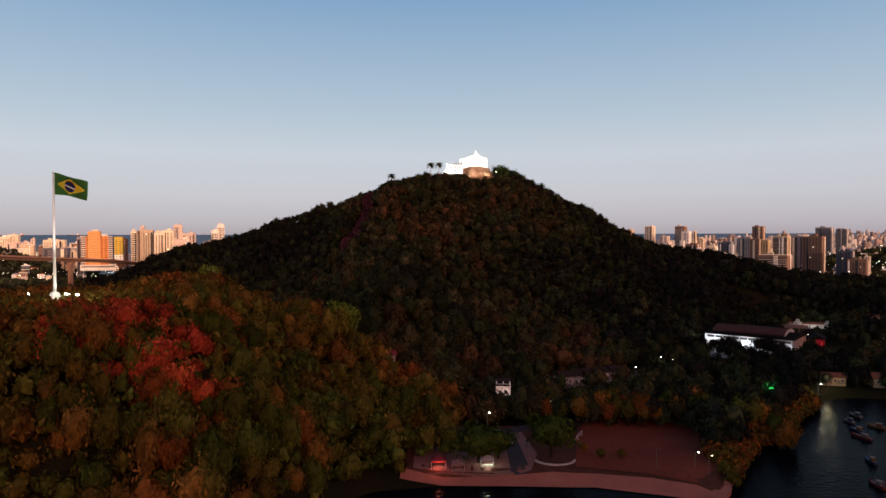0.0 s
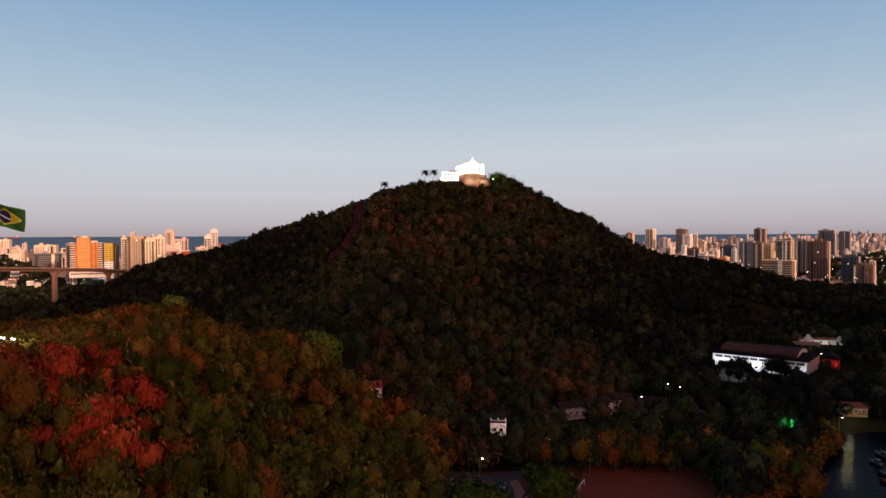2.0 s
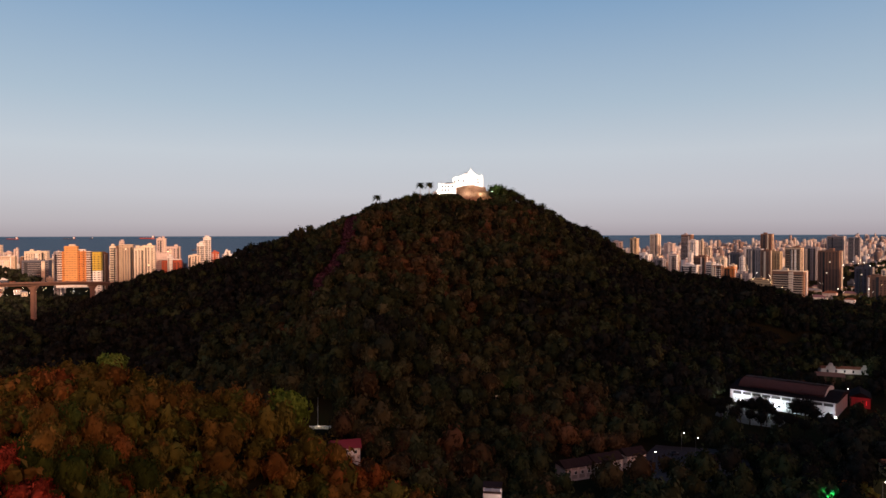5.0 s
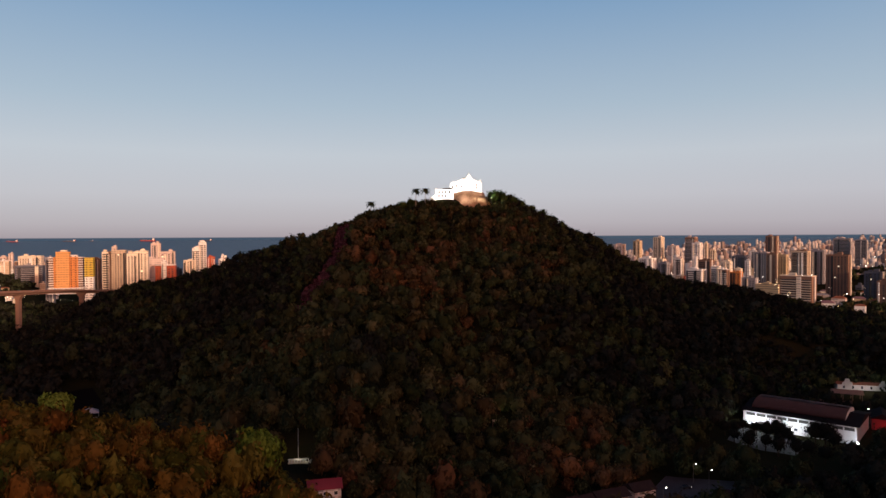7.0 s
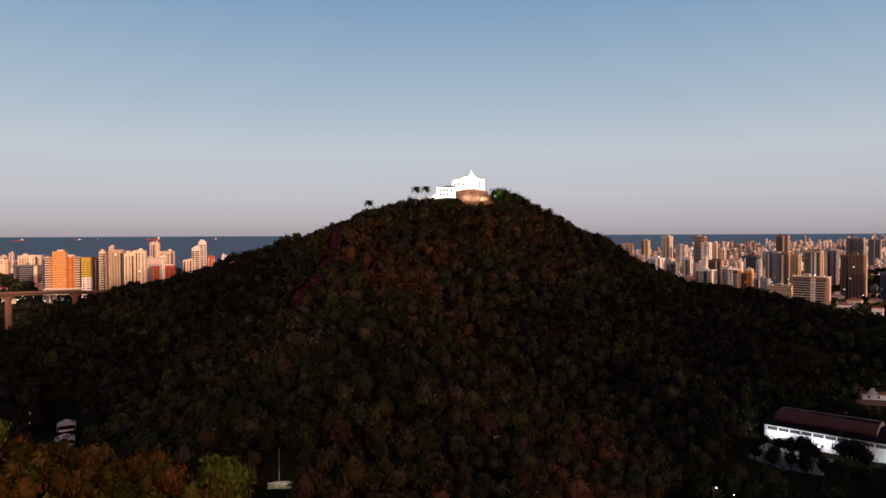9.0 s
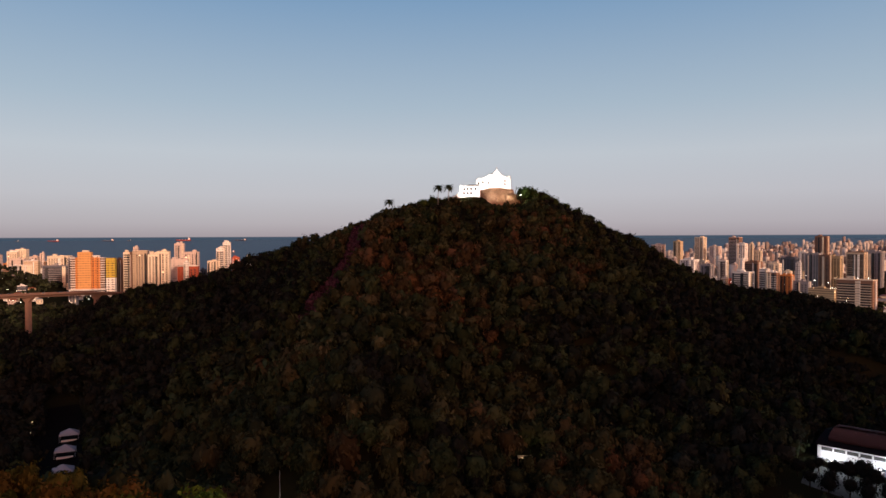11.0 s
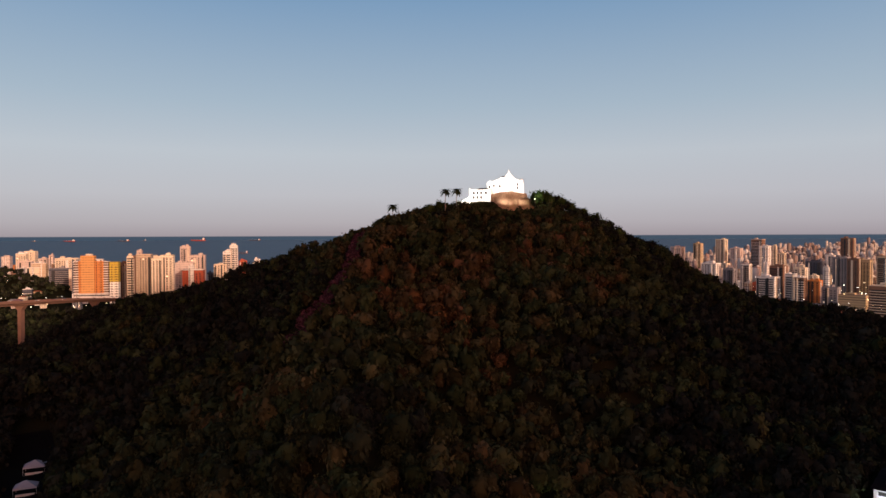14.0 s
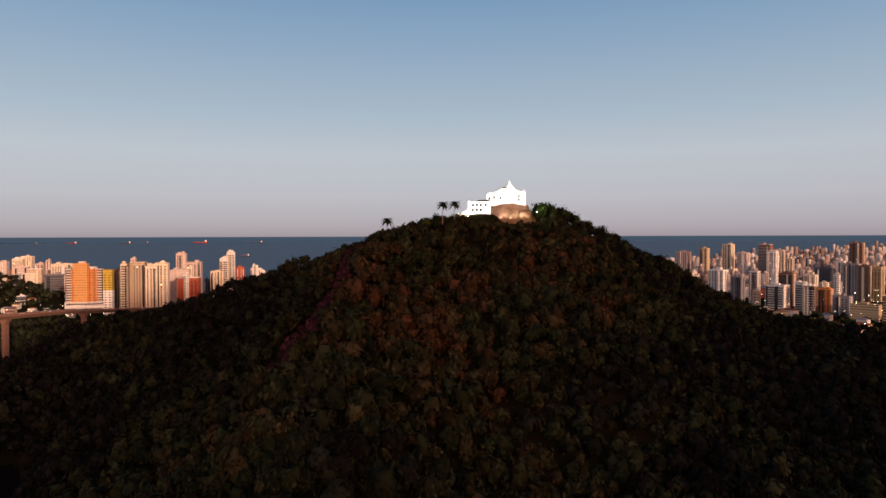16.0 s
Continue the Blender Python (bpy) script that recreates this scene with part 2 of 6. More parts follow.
def water_mat():
    m = bpy.data.materials.new("sea_water")
    m.use_nodes = True
    nt = m.node_tree
    b = nt.nodes["Principled BSDF"]
    b.inputs["IOR"].default_value = 1.09
    # near-black and smooth inshore, bluer and rougher further out
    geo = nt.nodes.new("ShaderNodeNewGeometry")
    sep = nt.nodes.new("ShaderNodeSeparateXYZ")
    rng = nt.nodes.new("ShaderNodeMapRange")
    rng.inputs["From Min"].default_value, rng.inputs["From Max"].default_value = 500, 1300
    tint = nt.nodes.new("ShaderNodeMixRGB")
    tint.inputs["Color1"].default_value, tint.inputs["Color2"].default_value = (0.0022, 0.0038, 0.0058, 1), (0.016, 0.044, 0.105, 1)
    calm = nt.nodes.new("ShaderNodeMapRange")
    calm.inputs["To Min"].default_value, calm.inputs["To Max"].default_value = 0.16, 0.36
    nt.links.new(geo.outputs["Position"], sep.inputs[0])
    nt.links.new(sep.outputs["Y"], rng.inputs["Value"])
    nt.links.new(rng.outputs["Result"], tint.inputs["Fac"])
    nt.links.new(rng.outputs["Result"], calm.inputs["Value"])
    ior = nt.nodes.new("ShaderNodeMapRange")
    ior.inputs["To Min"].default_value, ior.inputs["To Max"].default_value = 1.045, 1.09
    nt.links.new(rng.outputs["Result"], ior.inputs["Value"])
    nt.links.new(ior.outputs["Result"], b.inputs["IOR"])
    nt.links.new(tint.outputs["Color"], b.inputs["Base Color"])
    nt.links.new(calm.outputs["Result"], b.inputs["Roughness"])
    co = nt.nodes.new("ShaderNodeTexCoord")
    n1, n2 = nt.nodes.new("ShaderNodeTexNoise"), nt.nodes.new("ShaderNodeTexNoise")
    n1.inputs["Scale"].default_value, n1.inputs["Detail"].default_value = 0.5, 5
    n2.inputs["Scale"].default_value, n2.inputs["Detail"].default_value = 0.02, 3
    for n in (n1, n2):
        nt.links.new(co.outputs["Object"], n.inputs["Vector"])
    add = nt.nodes.new("ShaderNodeMath")
    add.operation = "ADD"
    nt.links.new(n1.outputs["Fac"], add.inputs[0])
    nt.links.new(n2.outputs["Fac"], add.inputs[1])
    bp = nt.nodes.new("ShaderNodeBump")
    bp.inputs["Strength"].default_value, bp.inputs["Distance"].default_value = 0.5, 0.6
    nt.links.new(add.outputs[0], bp.inputs["Height"])
    nt.links.new(bp.outputs["Normal"], b.inputs["Normal"])
    return m


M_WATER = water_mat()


# ---------------------------------------------------------------- building blocks
def box(bm, cx, cy, z0, sx, sy, sz, rz=0.0):
    m = Matrix.Translation((cx, cy, z0 + sz / 2)) @ Matrix.Rotation(radians(rz), 4, "Z") @ Matrix.Diagonal((sx, sy, sz, 1))
    bmesh.ops.create_cube(bm, size=1, matrix=m)
    return bm


def rod(bm, a, b, r0, r1=None, seg=8):
    a, b = Vector(a), Vector(b)
    m = Matrix.Translation((a + b) / 2) @ (b - a).to_track_quat("Z", "Y").to_matrix().to_4x4()
    bmesh.ops.create_cone(bm, cap_ends=True, segments=seg, radius1=r0, radius2=r0 if r1 is None else r1, depth=(b - a).length, matrix=m)
    return bm


def ball(bm, c, r, sub=1, squash=1.0):
    bmesh.ops.create_icosphere(bm, subdivisions=sub, radius=r, matrix=Matrix.Translation(c) @ Matrix.Diagonal((1, 1, squash, 1)))
    return bm


def prism(bm, x0, x1, y0, y1, z0, z1, axis="x"):
    """A gable roof on a rectangle, its ridge along the axis."""
    if axis == "x":
        ym = (y0 + y1) / 2
        pts = [(x0, y0, z0), (x1, y0, z0), (x1, y1, z0), (x0, y1, z0), (x0, ym, z1), (x1, ym, z1)]
        fs = [(0, 1, 5, 4), (2, 3, 4, 5), (0, 4, 3), (1, 2, 5), (3, 2, 1, 0)]
    else:
        xm = (x0 + x1) / 2
        pts = [(x0, y0, z0), (x0, y1, z0), (x1, y1, z0), (x1, y0, z0), (xm, y0, z1), (xm, y1, z1)]
        fs = [(0, 4, 5, 1), (2, 5, 4, 3), (0, 3, 4), (1, 5, 2), (0, 1, 2, 3)]
    v = [bm.verts.new(p) for p in pts]
    for f in fs:
        bm.faces.new([v[i] for i in f])
    bmesh.ops.recalc_face_normals(bm, faces=bm.faces[:])
    return bm


def hip(bm, x0, x1, y0, y1, z0, z1, inset):
    pts = [(x0, y0, z0), (x1, y0, z0), (x1, y1, z0), (x0, y1, z0), (x0 + inset, (y0 + y1) / 2, z1), (x1 - inset, (y0 + y1) / 2, z1)]
    v = [bm.verts.new(p) for p in pts]
    for f in [(0, 1, 5, 4), (2, 3, 4, 5), (3, 0, 4), (1, 2, 5), (3, 2, 1, 0)]:
        bm.faces.new([v[i] for i in f])
    return bm


def to_mesh(name, bm, material):
    me = bpy.data.meshes.new(name)
    bm.to_mesh(me)
    bm.free()
    me.materials.append(material)
    return me


def part(name, bm, material, parent, label=""):
    ob = new(name, to_mesh(name, bm, material) if isinstance(bm, bmesh.types.BMesh) else bm)
    ob.parent = parent
    return tagged(ob, label)


def piece(name, me, parent, loc, rz=0.0, size=(1, 1, 1)):
    ob = new(name, me)
    ob.parent = parent
    ob.location, ob.rotation_euler, ob.scale = loc, (0, 0, rz), size
    return ob


def thing(name, loc, label, category, group="", rz=0.0):
    ob = new(name)
    ob.location, ob.rotation_euler = loc, (0, 0, radians(rz))
    ob.empty_display_size = 0.5
    return tagged(ob, label, category, group)


def raw_mesh(name, verts, faces, material, tones=None, tri=False):
    me = bpy.data.meshes.new(name)
    n = faces.shape[1]
    me.vertices.add(len(verts))
    me.vertices.foreach_set("co", np.ascontiguousarray(verts, dtype=np.float32).ravel())
    me.loops.add(faces.size)
    me.loops.foreach_set("vertex_index", np.ascontiguousarray(faces, dtype=np.int32).ravel())
    me.polygons.add(len(faces))
    me.polygons.foreach_set("loop_start", np.arange(0, faces.size, n, dtype=np.int32))
    if tones is not None:
        at = me.attributes.new("tone", "FLOAT", "POINT")
        at.data.foreach_set("value", np.ascontiguousarray(tones, dtype=np.float32))
    me.update(calc_edges=True)
    me.materials.append(material)
    return me


# ---------------------------------------------------------------- ground
def table(stops, lo, hi, soft):
    """A smooth line through stops, as a function."""
    xs = np.linspace(lo, hi, 600)
    ys = np.interp(xs, [s[0] for s in stops], [s[1] for s in stops])
    k = max(3, int(soft / (hi - lo) * 600))
    ker = np.hanning(k + 2)
    ys = np.convolve(np.pad(ys, (k, k), "edge"), ker / ker.sum(), "same")[k:-k]
    return lambda x: np.interp(x, xs, ys)


ridge_z = table(((-520, 0), (-440, 5), (-400, 8), (-365, 13), (-335, 26), (-306, 44), (-265, 60), (-217, 69.5), (-169, 84), (-145, 93.5), (-95, 109.5), (-51, 126), (-10, 138), (12, 141),
                 (70, 142), (95, 131), (117, 115.5), (150, 97), (182, 79), (212, 68), (272, 55), (308, 44), (397, 31), (467, 22), (560, 6), (620, 0)), -700, 800, 26)
ridge_y = table(((-420, 690), (-200, 662), (-51, 658), (34, 700), (112, 712), (300, 690), (500, 660)), -700, 800, 90)
slope_w = table(((-420, 220), (-200, 185), (-130, 235), (-50, 345), (40, 305), (120, 272), (200, 215), (300, 200), (450, 170)), -700, 800, 60)
front = table(((-0.2, 1), (0, 1), (0.17, 0.88), (0.32, 0.70), (0.50, 0.54), (0.63, 0.41), (0.73, 0.29), (0.83, 0.17), (1.0, 0.05), (1.2, 0), (3, 0)), -0.5, 3, 0.10)
shore_y = table(((-900, 330), (-400, 190), (-240, 130), (-130, 118), (-60, 150), (-25, 205), (0, 210), (48, 209), (66, 203), (84, 195), (96, 218), (112, 240),
                 (157, 288), (182, 317), (197, 323), (230, 318), (330, 330), (600, 340), (1500, 300)), -900, 1500, 12)
coast_y = table(((-3000, 1000), (-1400, 2300), (-1000, 2200), (-850, 1560), (-700, 1420), (-350, 1560), (100, 2000), (500, 2450), (900, 3000), (1600, 3500), (3000, 4000)), -3000, 3000, 200)


def hills(x, y):
    u = (ridge_y(x) - y) / slope_w(x)
    back = np.where(u < 0, np.cos(np.clip(-u * slope_w(x) / 190, 0, 1) * np.pi) * 0.5 + 0.5, 1.0)
    z = ridge_z(x) * front(np.maximum(u, -0.2)) * back
    z = z + 19 * np.exp(-(((x + 28) / 55) ** 2 + ((y - 388) / 42) ** 2))
    sy = np.where(y < 228, 92, 72)
    z = z + 54 * np.exp(-((((x + 128) / 78) ** 2 + ((y - 226) / sy) ** 2) ** 1.5))
    z = z + 26 * np.exp(-((((x + 72) / 52) ** 2 + ((y - 292) / 46) ** 2) ** 1.4))
    z = z + 50 * np.exp(-(((x + 935) / 105) ** 2 + ((y - 1380) / 70) ** 2))
    z = z + 40 * np.exp(-(((x - 1000) / 130) ** 2 + ((y - 1500) / 120) ** 2))
    bumps = 4.0 * np.sin(x * 0.043 + 1.3 * np.sin(y * 0.021)) * np.sin(y * 0.037 + 0.8) + 2.0 * np.sin(x * 0.11 + y * 0.05) * np.sin(y * 0.09 - x * 0.03)
    z = z + bumps * np.clip(z / 40, 0, 1) * np.clip((155 - z) / 30, 0, 1)
    z = z - 7.5 * np.exp(-(((x - 24) / 28) ** 2 + ((y - 676) / 10) ** 2))
    # level terraces: the flag's plaza, the house with the mast, the lit shelter
    for cx, cy, r0, soft, level in ((-122.5, 209, 7.0, 3.0, 54.6), (-45, 351, 9, 6, 11.0), (39.8, 412, 10, 7, 11.0), (288, 512, 76, 24, 0.6)):
        k = np.clip((r0 - np.hypot(x - cx, y - cy)) / soft, 0, 1)
        z = z * (1 - k) + level * k
    return z


def land(x, y):
    x, y = np.asarray(x, float), np.asarray(y, float)
    inside = np.minimum(y - shore_y(x), coast_y(x) - y)
    return np.where(inside < 0, np.maximum(inside * 0.25, -6), np.minimum(inside * 0.30, 2.6)) + 92 * np.clip((np.hypot(x, y) - 1900) / 3085, 0, 1) ** 1.5 + hills(x, y) * np.clip(inside / 25, 0, 1)


def land1(x, y):
    return float(land(np.array([x]), np.array([y]))[0])


def axis(fine0, fine1, step, far0, far1):
    a = np.arange(fine0, fine1 + step, step)
    left, right = [], []
    s, p = step, fine0
    while p > far0:
        s *= 1.18
        p -= s
        left.append(max(p, far0))
    s, p = step, a[-1]
    while p < far1:
        s *= 1.18
        p += s
        right.append(min(p, far1))
    return np.array(left[::-1] + list(a) + right)


gx, gy = axis(-380, 420, 4.0, -4900, 4900), axis(110, 780, 4.0, -1500, 4900)
GX, GY = np.meshgrid(gx, gy)
GZ = land(GX, GY)
idx = np.arange(GX.size).reshape(GX.shape)
quads = np.stack([idx[:-1, :-1], idx[:-1, 1:], idx[1:, 1:], idx[1:, :-1]], -1).reshape(-1, 4)
me_ = raw_mesh("ground", np.stack([GX, GY, GZ], -1).reshape(-1, 3), quads, M_SOIL)
ground = tagged(new("ground", me_), "dark wooded hillside and coastal plain of bare soil", "ground", kind="structure")
wr = np.concatenate([np.arange(0, 1900, 190), np.linspace(1900, 4985, 26)])
wa = np.linspace(0, 2 * np.pi, 97)[:-1]
WR, WA = np.meshgrid(wr + 0.001, wa, indexing="ij")
WZ = 92 * np.clip((WR - 1900) / 3085, 0, 1) ** 1.5          # the sea climbs to the far horizon
idx = np.arange(WR.size).reshape(WR.shape)
quads = np.stack([idx[:-1], idx[1:], np.roll(idx, -1, 1)[1:], np.roll(idx, -1, 1)[:-1]], -1).reshape(-1, 4)
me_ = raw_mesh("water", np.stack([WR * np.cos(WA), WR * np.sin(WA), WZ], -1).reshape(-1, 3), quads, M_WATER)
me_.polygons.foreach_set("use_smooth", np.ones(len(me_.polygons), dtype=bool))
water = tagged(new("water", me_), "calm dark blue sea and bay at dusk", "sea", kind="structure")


# unseen wooded mountain across the bay, added before the sun to shade the hill
# crest heights set by where its shadow must fall, sparing the towers
ridge_top = table(((-1000, 90), (-500, 190), (-100, 255), (-50, 258), (0, 296), (60, 296), (117, 288), (165, 314), (200, 342), (260, 346), (380, 377), (470, 384), (560, 352), (660, 285), (760, 232), (900, 196), (1150, 165), (1500, 70)), -1000, 1500, 60)
RP, RS = np.meshgrid(np.linspace(-1000, 1500, 126), np.linspace(340, 1140, 41))
RH = ridge_top(RP) * np.clip(1 - (np.abs(RS - 740) / 400) ** 1.25, 0, 1)
RH = RH + np.where(np.abs(RS - 740) > 30, 0.05 * RH * np.sin(RP * 0.031 + RS * 0.02) * np.sin(RS * 0.043 - RP * 0.01), 0) - 4
idx = np.arange(RP.size).reshape(RP.shape)
quads = np.stack([idx[:-1, :-1], idx[:-1, 1:], idx[1:, 1:], idx[1:, :-1]], -1).reshape(-1, 4)
me_ = raw_mesh("mountain", np.stack([RS * SUN_AZ[0] - RP * SUN_AZ[1], RS * SUN_AZ[1] + RP * SUN_AZ[0], RH], -1).reshape(-1, 3), quads, M_SOIL)
tagged(new("mountain", me_), "unseen wooded ridge across the bay, added to shade the hill", "mountain", kind="structure")


def patch(name, outline, material, lift, label, category, step=3.0, kind="structure"):
    """A sheet that lies on the ground inside an outline of corner points."""
    bm = bmesh.new()
    v = [bm.verts.new((px, py, 0)) for px, py in outline]
    bm.faces.new(v)
    bmesh.ops.triangulate(bm, faces=bm.faces[:])
    for _ in range(5):
        long_e = [e for e in bm.edges if e.calc_length() > step * 2]
        if not long_e:
            break
        bmesh.ops.subdivide_edges(bm, edges=long_e, cuts=1)
        bmesh.ops.triangulate(bm, faces=bm.faces[:])
    for q in bm.verts:
        q.co.z = land1(q.co.x, q.co.y) + lift
    bmesh.ops.recalc_face_normals(bm, faces=bm.faces[:])
    return tagged(new(name, to_mesh(name, bm, material)), label, category, kind=kind)


patch("park_ground", [(-14, 214), (0, 211), (20, 210.5), (48, 209.5), (66, 203.5), (80, 198), (86, 202), (98, 220), (116, 248), (110, 270), (86, 279), (58, 276), (30, 266), (-10, 264)],
      M_GRASS, 0.36, "dry trodden grass round field and plaza", "lawn", 3.0)
patch("beach", [(-14, 211), (0, 209), (20, 208.6), (48, 207.5), (66, 201.5), (80, 196), (84, 199), (78, 204), (66, 209.5), (50, 214), (36, 215.5), (18, 213.5), (0, 213), (-14, 216)],
      M_SAND, 0.62, "strip of reddish sand along the bay", "beach", 2.0)
patch("dirt_field", [(44, 219), (66, 212), (79, 205), (95, 222), (112, 248), (106, 268), (84, 276), (58, 272), (50, 250)], M_DIRT, 0.42, "red dirt football field beside the beach", "field")
patch("lawn", [(34, 216.5), (44, 215.5), (66, 210.5), (78, 205), (78.8, 204.8), (66, 211.6), (44, 218.6), (49.6, 250), (44, 252), (33, 232)], M_GRASS, 0.40, "dry grass edging the field", "lawn")
patch("plaza", [(-10, 216.5), (16, 215.5), (23, 213), (29, 217), (33, 232), (30, 262), (-10, 262)], M_PAVE, 0.44, "paved waterfront plaza in the shade", "plaza")
patch("road", [(22, 213), (28.5, 216), (28, 235), (27.5, 256), (60, 275), (105, 300), (130, 330), (126, 334), (100, 304), (55, 280), (24, 262), (-10, 266), (-10, 260), (21.5, 256), (22.5, 235)],
      M_ASPHALT, 0.50, "narrow asphalt park road", "road")
patch("parking_lot", [(96, 330), (140, 335), (150, 372), (112, 380), (98, 360)], M_ASPHALT, 0.14, "asphalt car park under street lamps", "parking lot")
patch("hall_forecourt", [(178, 450), (165, 437), (160, 428.6), (172, 416), (184.5, 408), (193, 417), (202, 429)], M_PALEPAVE, 0.12, "pale paved forecourt of the sports hall", "forecourt")
patch("camp_yard", [(-236, 500), (-212, 505), (-182, 470), (-150, 412), (-170, 402), (-206, 440)], M_YARD, 0.15, "dark asphalt yard with tents beside it", "yard")


# ---------------------------------------------------------------- trees
def crown(seed, leaves, leaf, lobes, flat=0.8, core=1):
    """A crown of unit radius: a lumpy dome with drooping leaf sprays round a dark heart. Gives corners and quads."""
    r = np.random.RandomState(seed)
    a = r.uniform(0, 2 * np.pi, lobes) + np.arange(lobes) * 2.4
    e = np.arcsin(np.clip(r.uniform(-0.35, 1.0, lobes), -1, 1))
    lump = np.stack([np.cos(a) * np.cos(e), np.sin(a) * np.cos(e), np.sin(e)], 1)
    size, tight = r.uniform(0.22, 0.66, lobes), r.uniform(7, 22, lobes)

    def reach(n):
        k = np.exp(tight * (n @ lump.T - 1)) * size
        return 0.50 + k.max(1) + 0.14 * n[:, 2]

    n = r.normal(size=(leaves, 3))
    n[:, 2] = np.abs(n[:, 2] + 0.25) - 0.42
    n /= np.linalg.norm(n, axis=1)[:, None]
    p = n * (reach(n) * r.uniform(0.80, 1.16, leaves))[:, None]
    p[:, 2] = np.where(p[:, 2] < 0, p[:, 2] * 1.7, p[:, 2])
    m = n + r.normal(scale=0.42, size=n.shape)
    m[:, 2] += 0.15
    m /= np.linalg.norm(m, axis=1)[:, None]
    t = np.cross(m, np.cross(np.array([0, 0, -1.0]), m)) + r.normal(scale=0.45, size=m.shape)
    t -= m * (t * m).sum(1)[:, None]
    t /= np.linalg.norm(t, axis=1)[:, None]
    b = np.cross(m, t)
    s1, s2 = (leaf * r.uniform(0.7, 1.5, leaves))[:, None], (leaf * r.uniform(0.4, 0.8, leaves))[:, None]
    bend = m * s1 * 0.35
    v = np.stack([p - t * s1 - bend * 0.4, p - b * s2, p + t * s1 - bend, p + b * s2], 1).reshape(-1, 3)
    f = np.arange(4 * leaves).reshape(-1, 4)
    # heart: the same dome, a little smaller
    k, rows = 5 + 2 * core, (-0.62, -0.05, 0.5, 1.0, 1.35)
    z, w = np.repeat(rows, k), np.tile(np.arange(k) * 2 * np.pi / k, len(rows)) + np.repeat(np.arange(len(rows)) * 0.4, k)
    h = np.stack([np.cos(w) * np.cos(z), np.sin(w) * np.cos(z), np.sin(z)], 1)
    h *= (reach(h) * 0.80 * r.uniform(0.92, 1.06, len(h)))[:, None]
    h[:, 2] = np.where(h[:, 2] < 0, h[:, 2] * 1.9, h[:, 2])
    base, hf = len(v), []
    for i in range(len(rows) - 1):
        for q in range(k):
            hf.append([base + i * k + q, base + i * k + (q + 1) % k, base + (i + 1) * k + (q + 1) % k, base + (i + 1) * k + q])
    top = base + (len(rows) - 1) * k
    for q in range(1, k - 2, 2):
        hf.append([top, top + q, top + q + 1, top + min(q + 2, k - 1)])
    v = np.concatenate([v, h])
    f = np.concatenate([f, np.array(hf)])
    v *= 1.12 / np.percentile(np.linalg.norm(v, axis=1), 97)
    v[:, 2] *= flat
    return v, f


def plant_stuff(name, spots, kinds, material, label, category, seed):
    """Many crowns in one mesh. Spots: x, y, z of the crown's middle, radius, tone."""
    r = np.random.RandomState(seed)
    V, F, T, base = [], [], [], 0
    for x, y, z, rad, tone in spots:
        v, f = kinds[r.randint(len(kinds))]
        a = r.uniform(0, 2 * np.pi)
        c, s = np.cos(a), np.sin(a)
        st = r.uniform(0.85, 1.25)
        w = np.stack([(v[:, 0] * c - v[:, 1] * s) * rad + x, (v[:, 0] * s + v[:, 1] * c) * rad + y, v[:, 2] * rad * st + z], 1)
        V.append(w.astype(np.float32))
        F.append((f + base).astype(np.int32))
        T.append(np.full(len(v), tone, np.float32))
        base += len(v)
    me = raw_mesh(name, np.concatenate(V), np.concatenate(F), material, np.concatenate(T))
    return tagged(new(name, me), label, category, kind="stuff")


def clear(x, y):
    """Where no wild tree stands."""
    if y < shore_y(x) + 5 or y > ridge_y(x) + (10 if x > -330 else 110):
        return True
    if -12 < x < 92 and y < 262 and y > 200 and not (x < 4 and y > 224):
        return True
    if math.hypot(x + 122.5, y - 209) < 3.2:
        return True
    a, b = (x - 201.5) * 0.766 - (y - 440.8) * 0.643, (x - 201.5) * 0.643 + (y - 440.8) * 0.766      # sports hall and forecourt
    if -33 < a < 38 and -46 < b < 44 or -31 < a < 34 and -82 < b <= -46:
        return True
    if (-3 < x < 52 and 674.5 < y < 730):
        return True
    if 98 < x < 138 and 336 < y < 374:
        return True
    if -238 < x < -150 and 400 < y < 506 and abs((x + 190) * 0.86 + (y - 456) * 0.5) < 11:
        return True
    if math.hypot(x - 27, y - 293) < 8.5:
        return True
    if math.hypot(x - 64, y - 332) < 10 or math.hypot(x - 78, y - 338) < 10.5 or math.hypot(x - 91, y - 346) < 9.5:
        return True
    if math.hypot(x + 30, y - 314) < 10.5 or math.hypot(x + 45, y - 350) < 9.5 or (-52 < x < -37 and 300 < y < 350):
        return True
    if 50 < x < 100 and 304 < y < 358 and (x * 7 + y * 3) % 10 > 3.0 or abs(x + 30) < 10 and 294 < y < 322 or 178 < x < 210 and 312 < y < 345:
        return True
    if 34 < x < 46 and 395 < y < 418:
        return True
    if 246 < x < 312 and 482 < y < 548:
        return True
    if x > 232 and y < 476 and land1(x, y) < 9:
        return True
    return False


rnd = np.random.RandomState(7)
TINY = [crown(70 + s, 22, 0.30, 5, 0.9, core=0) for s in range(4)]
FAR = [crown(s, 60, 0.20, 10, 0.95, core=0) for s in range(9)]
MID = [crown(20 + s, 150, 0.135, 13, 1.05, core=1) for s in range(8)]
NEAR = [crown(40 + s, 460, 0.085, 17, 1.1, core=3) for s in range(6)]


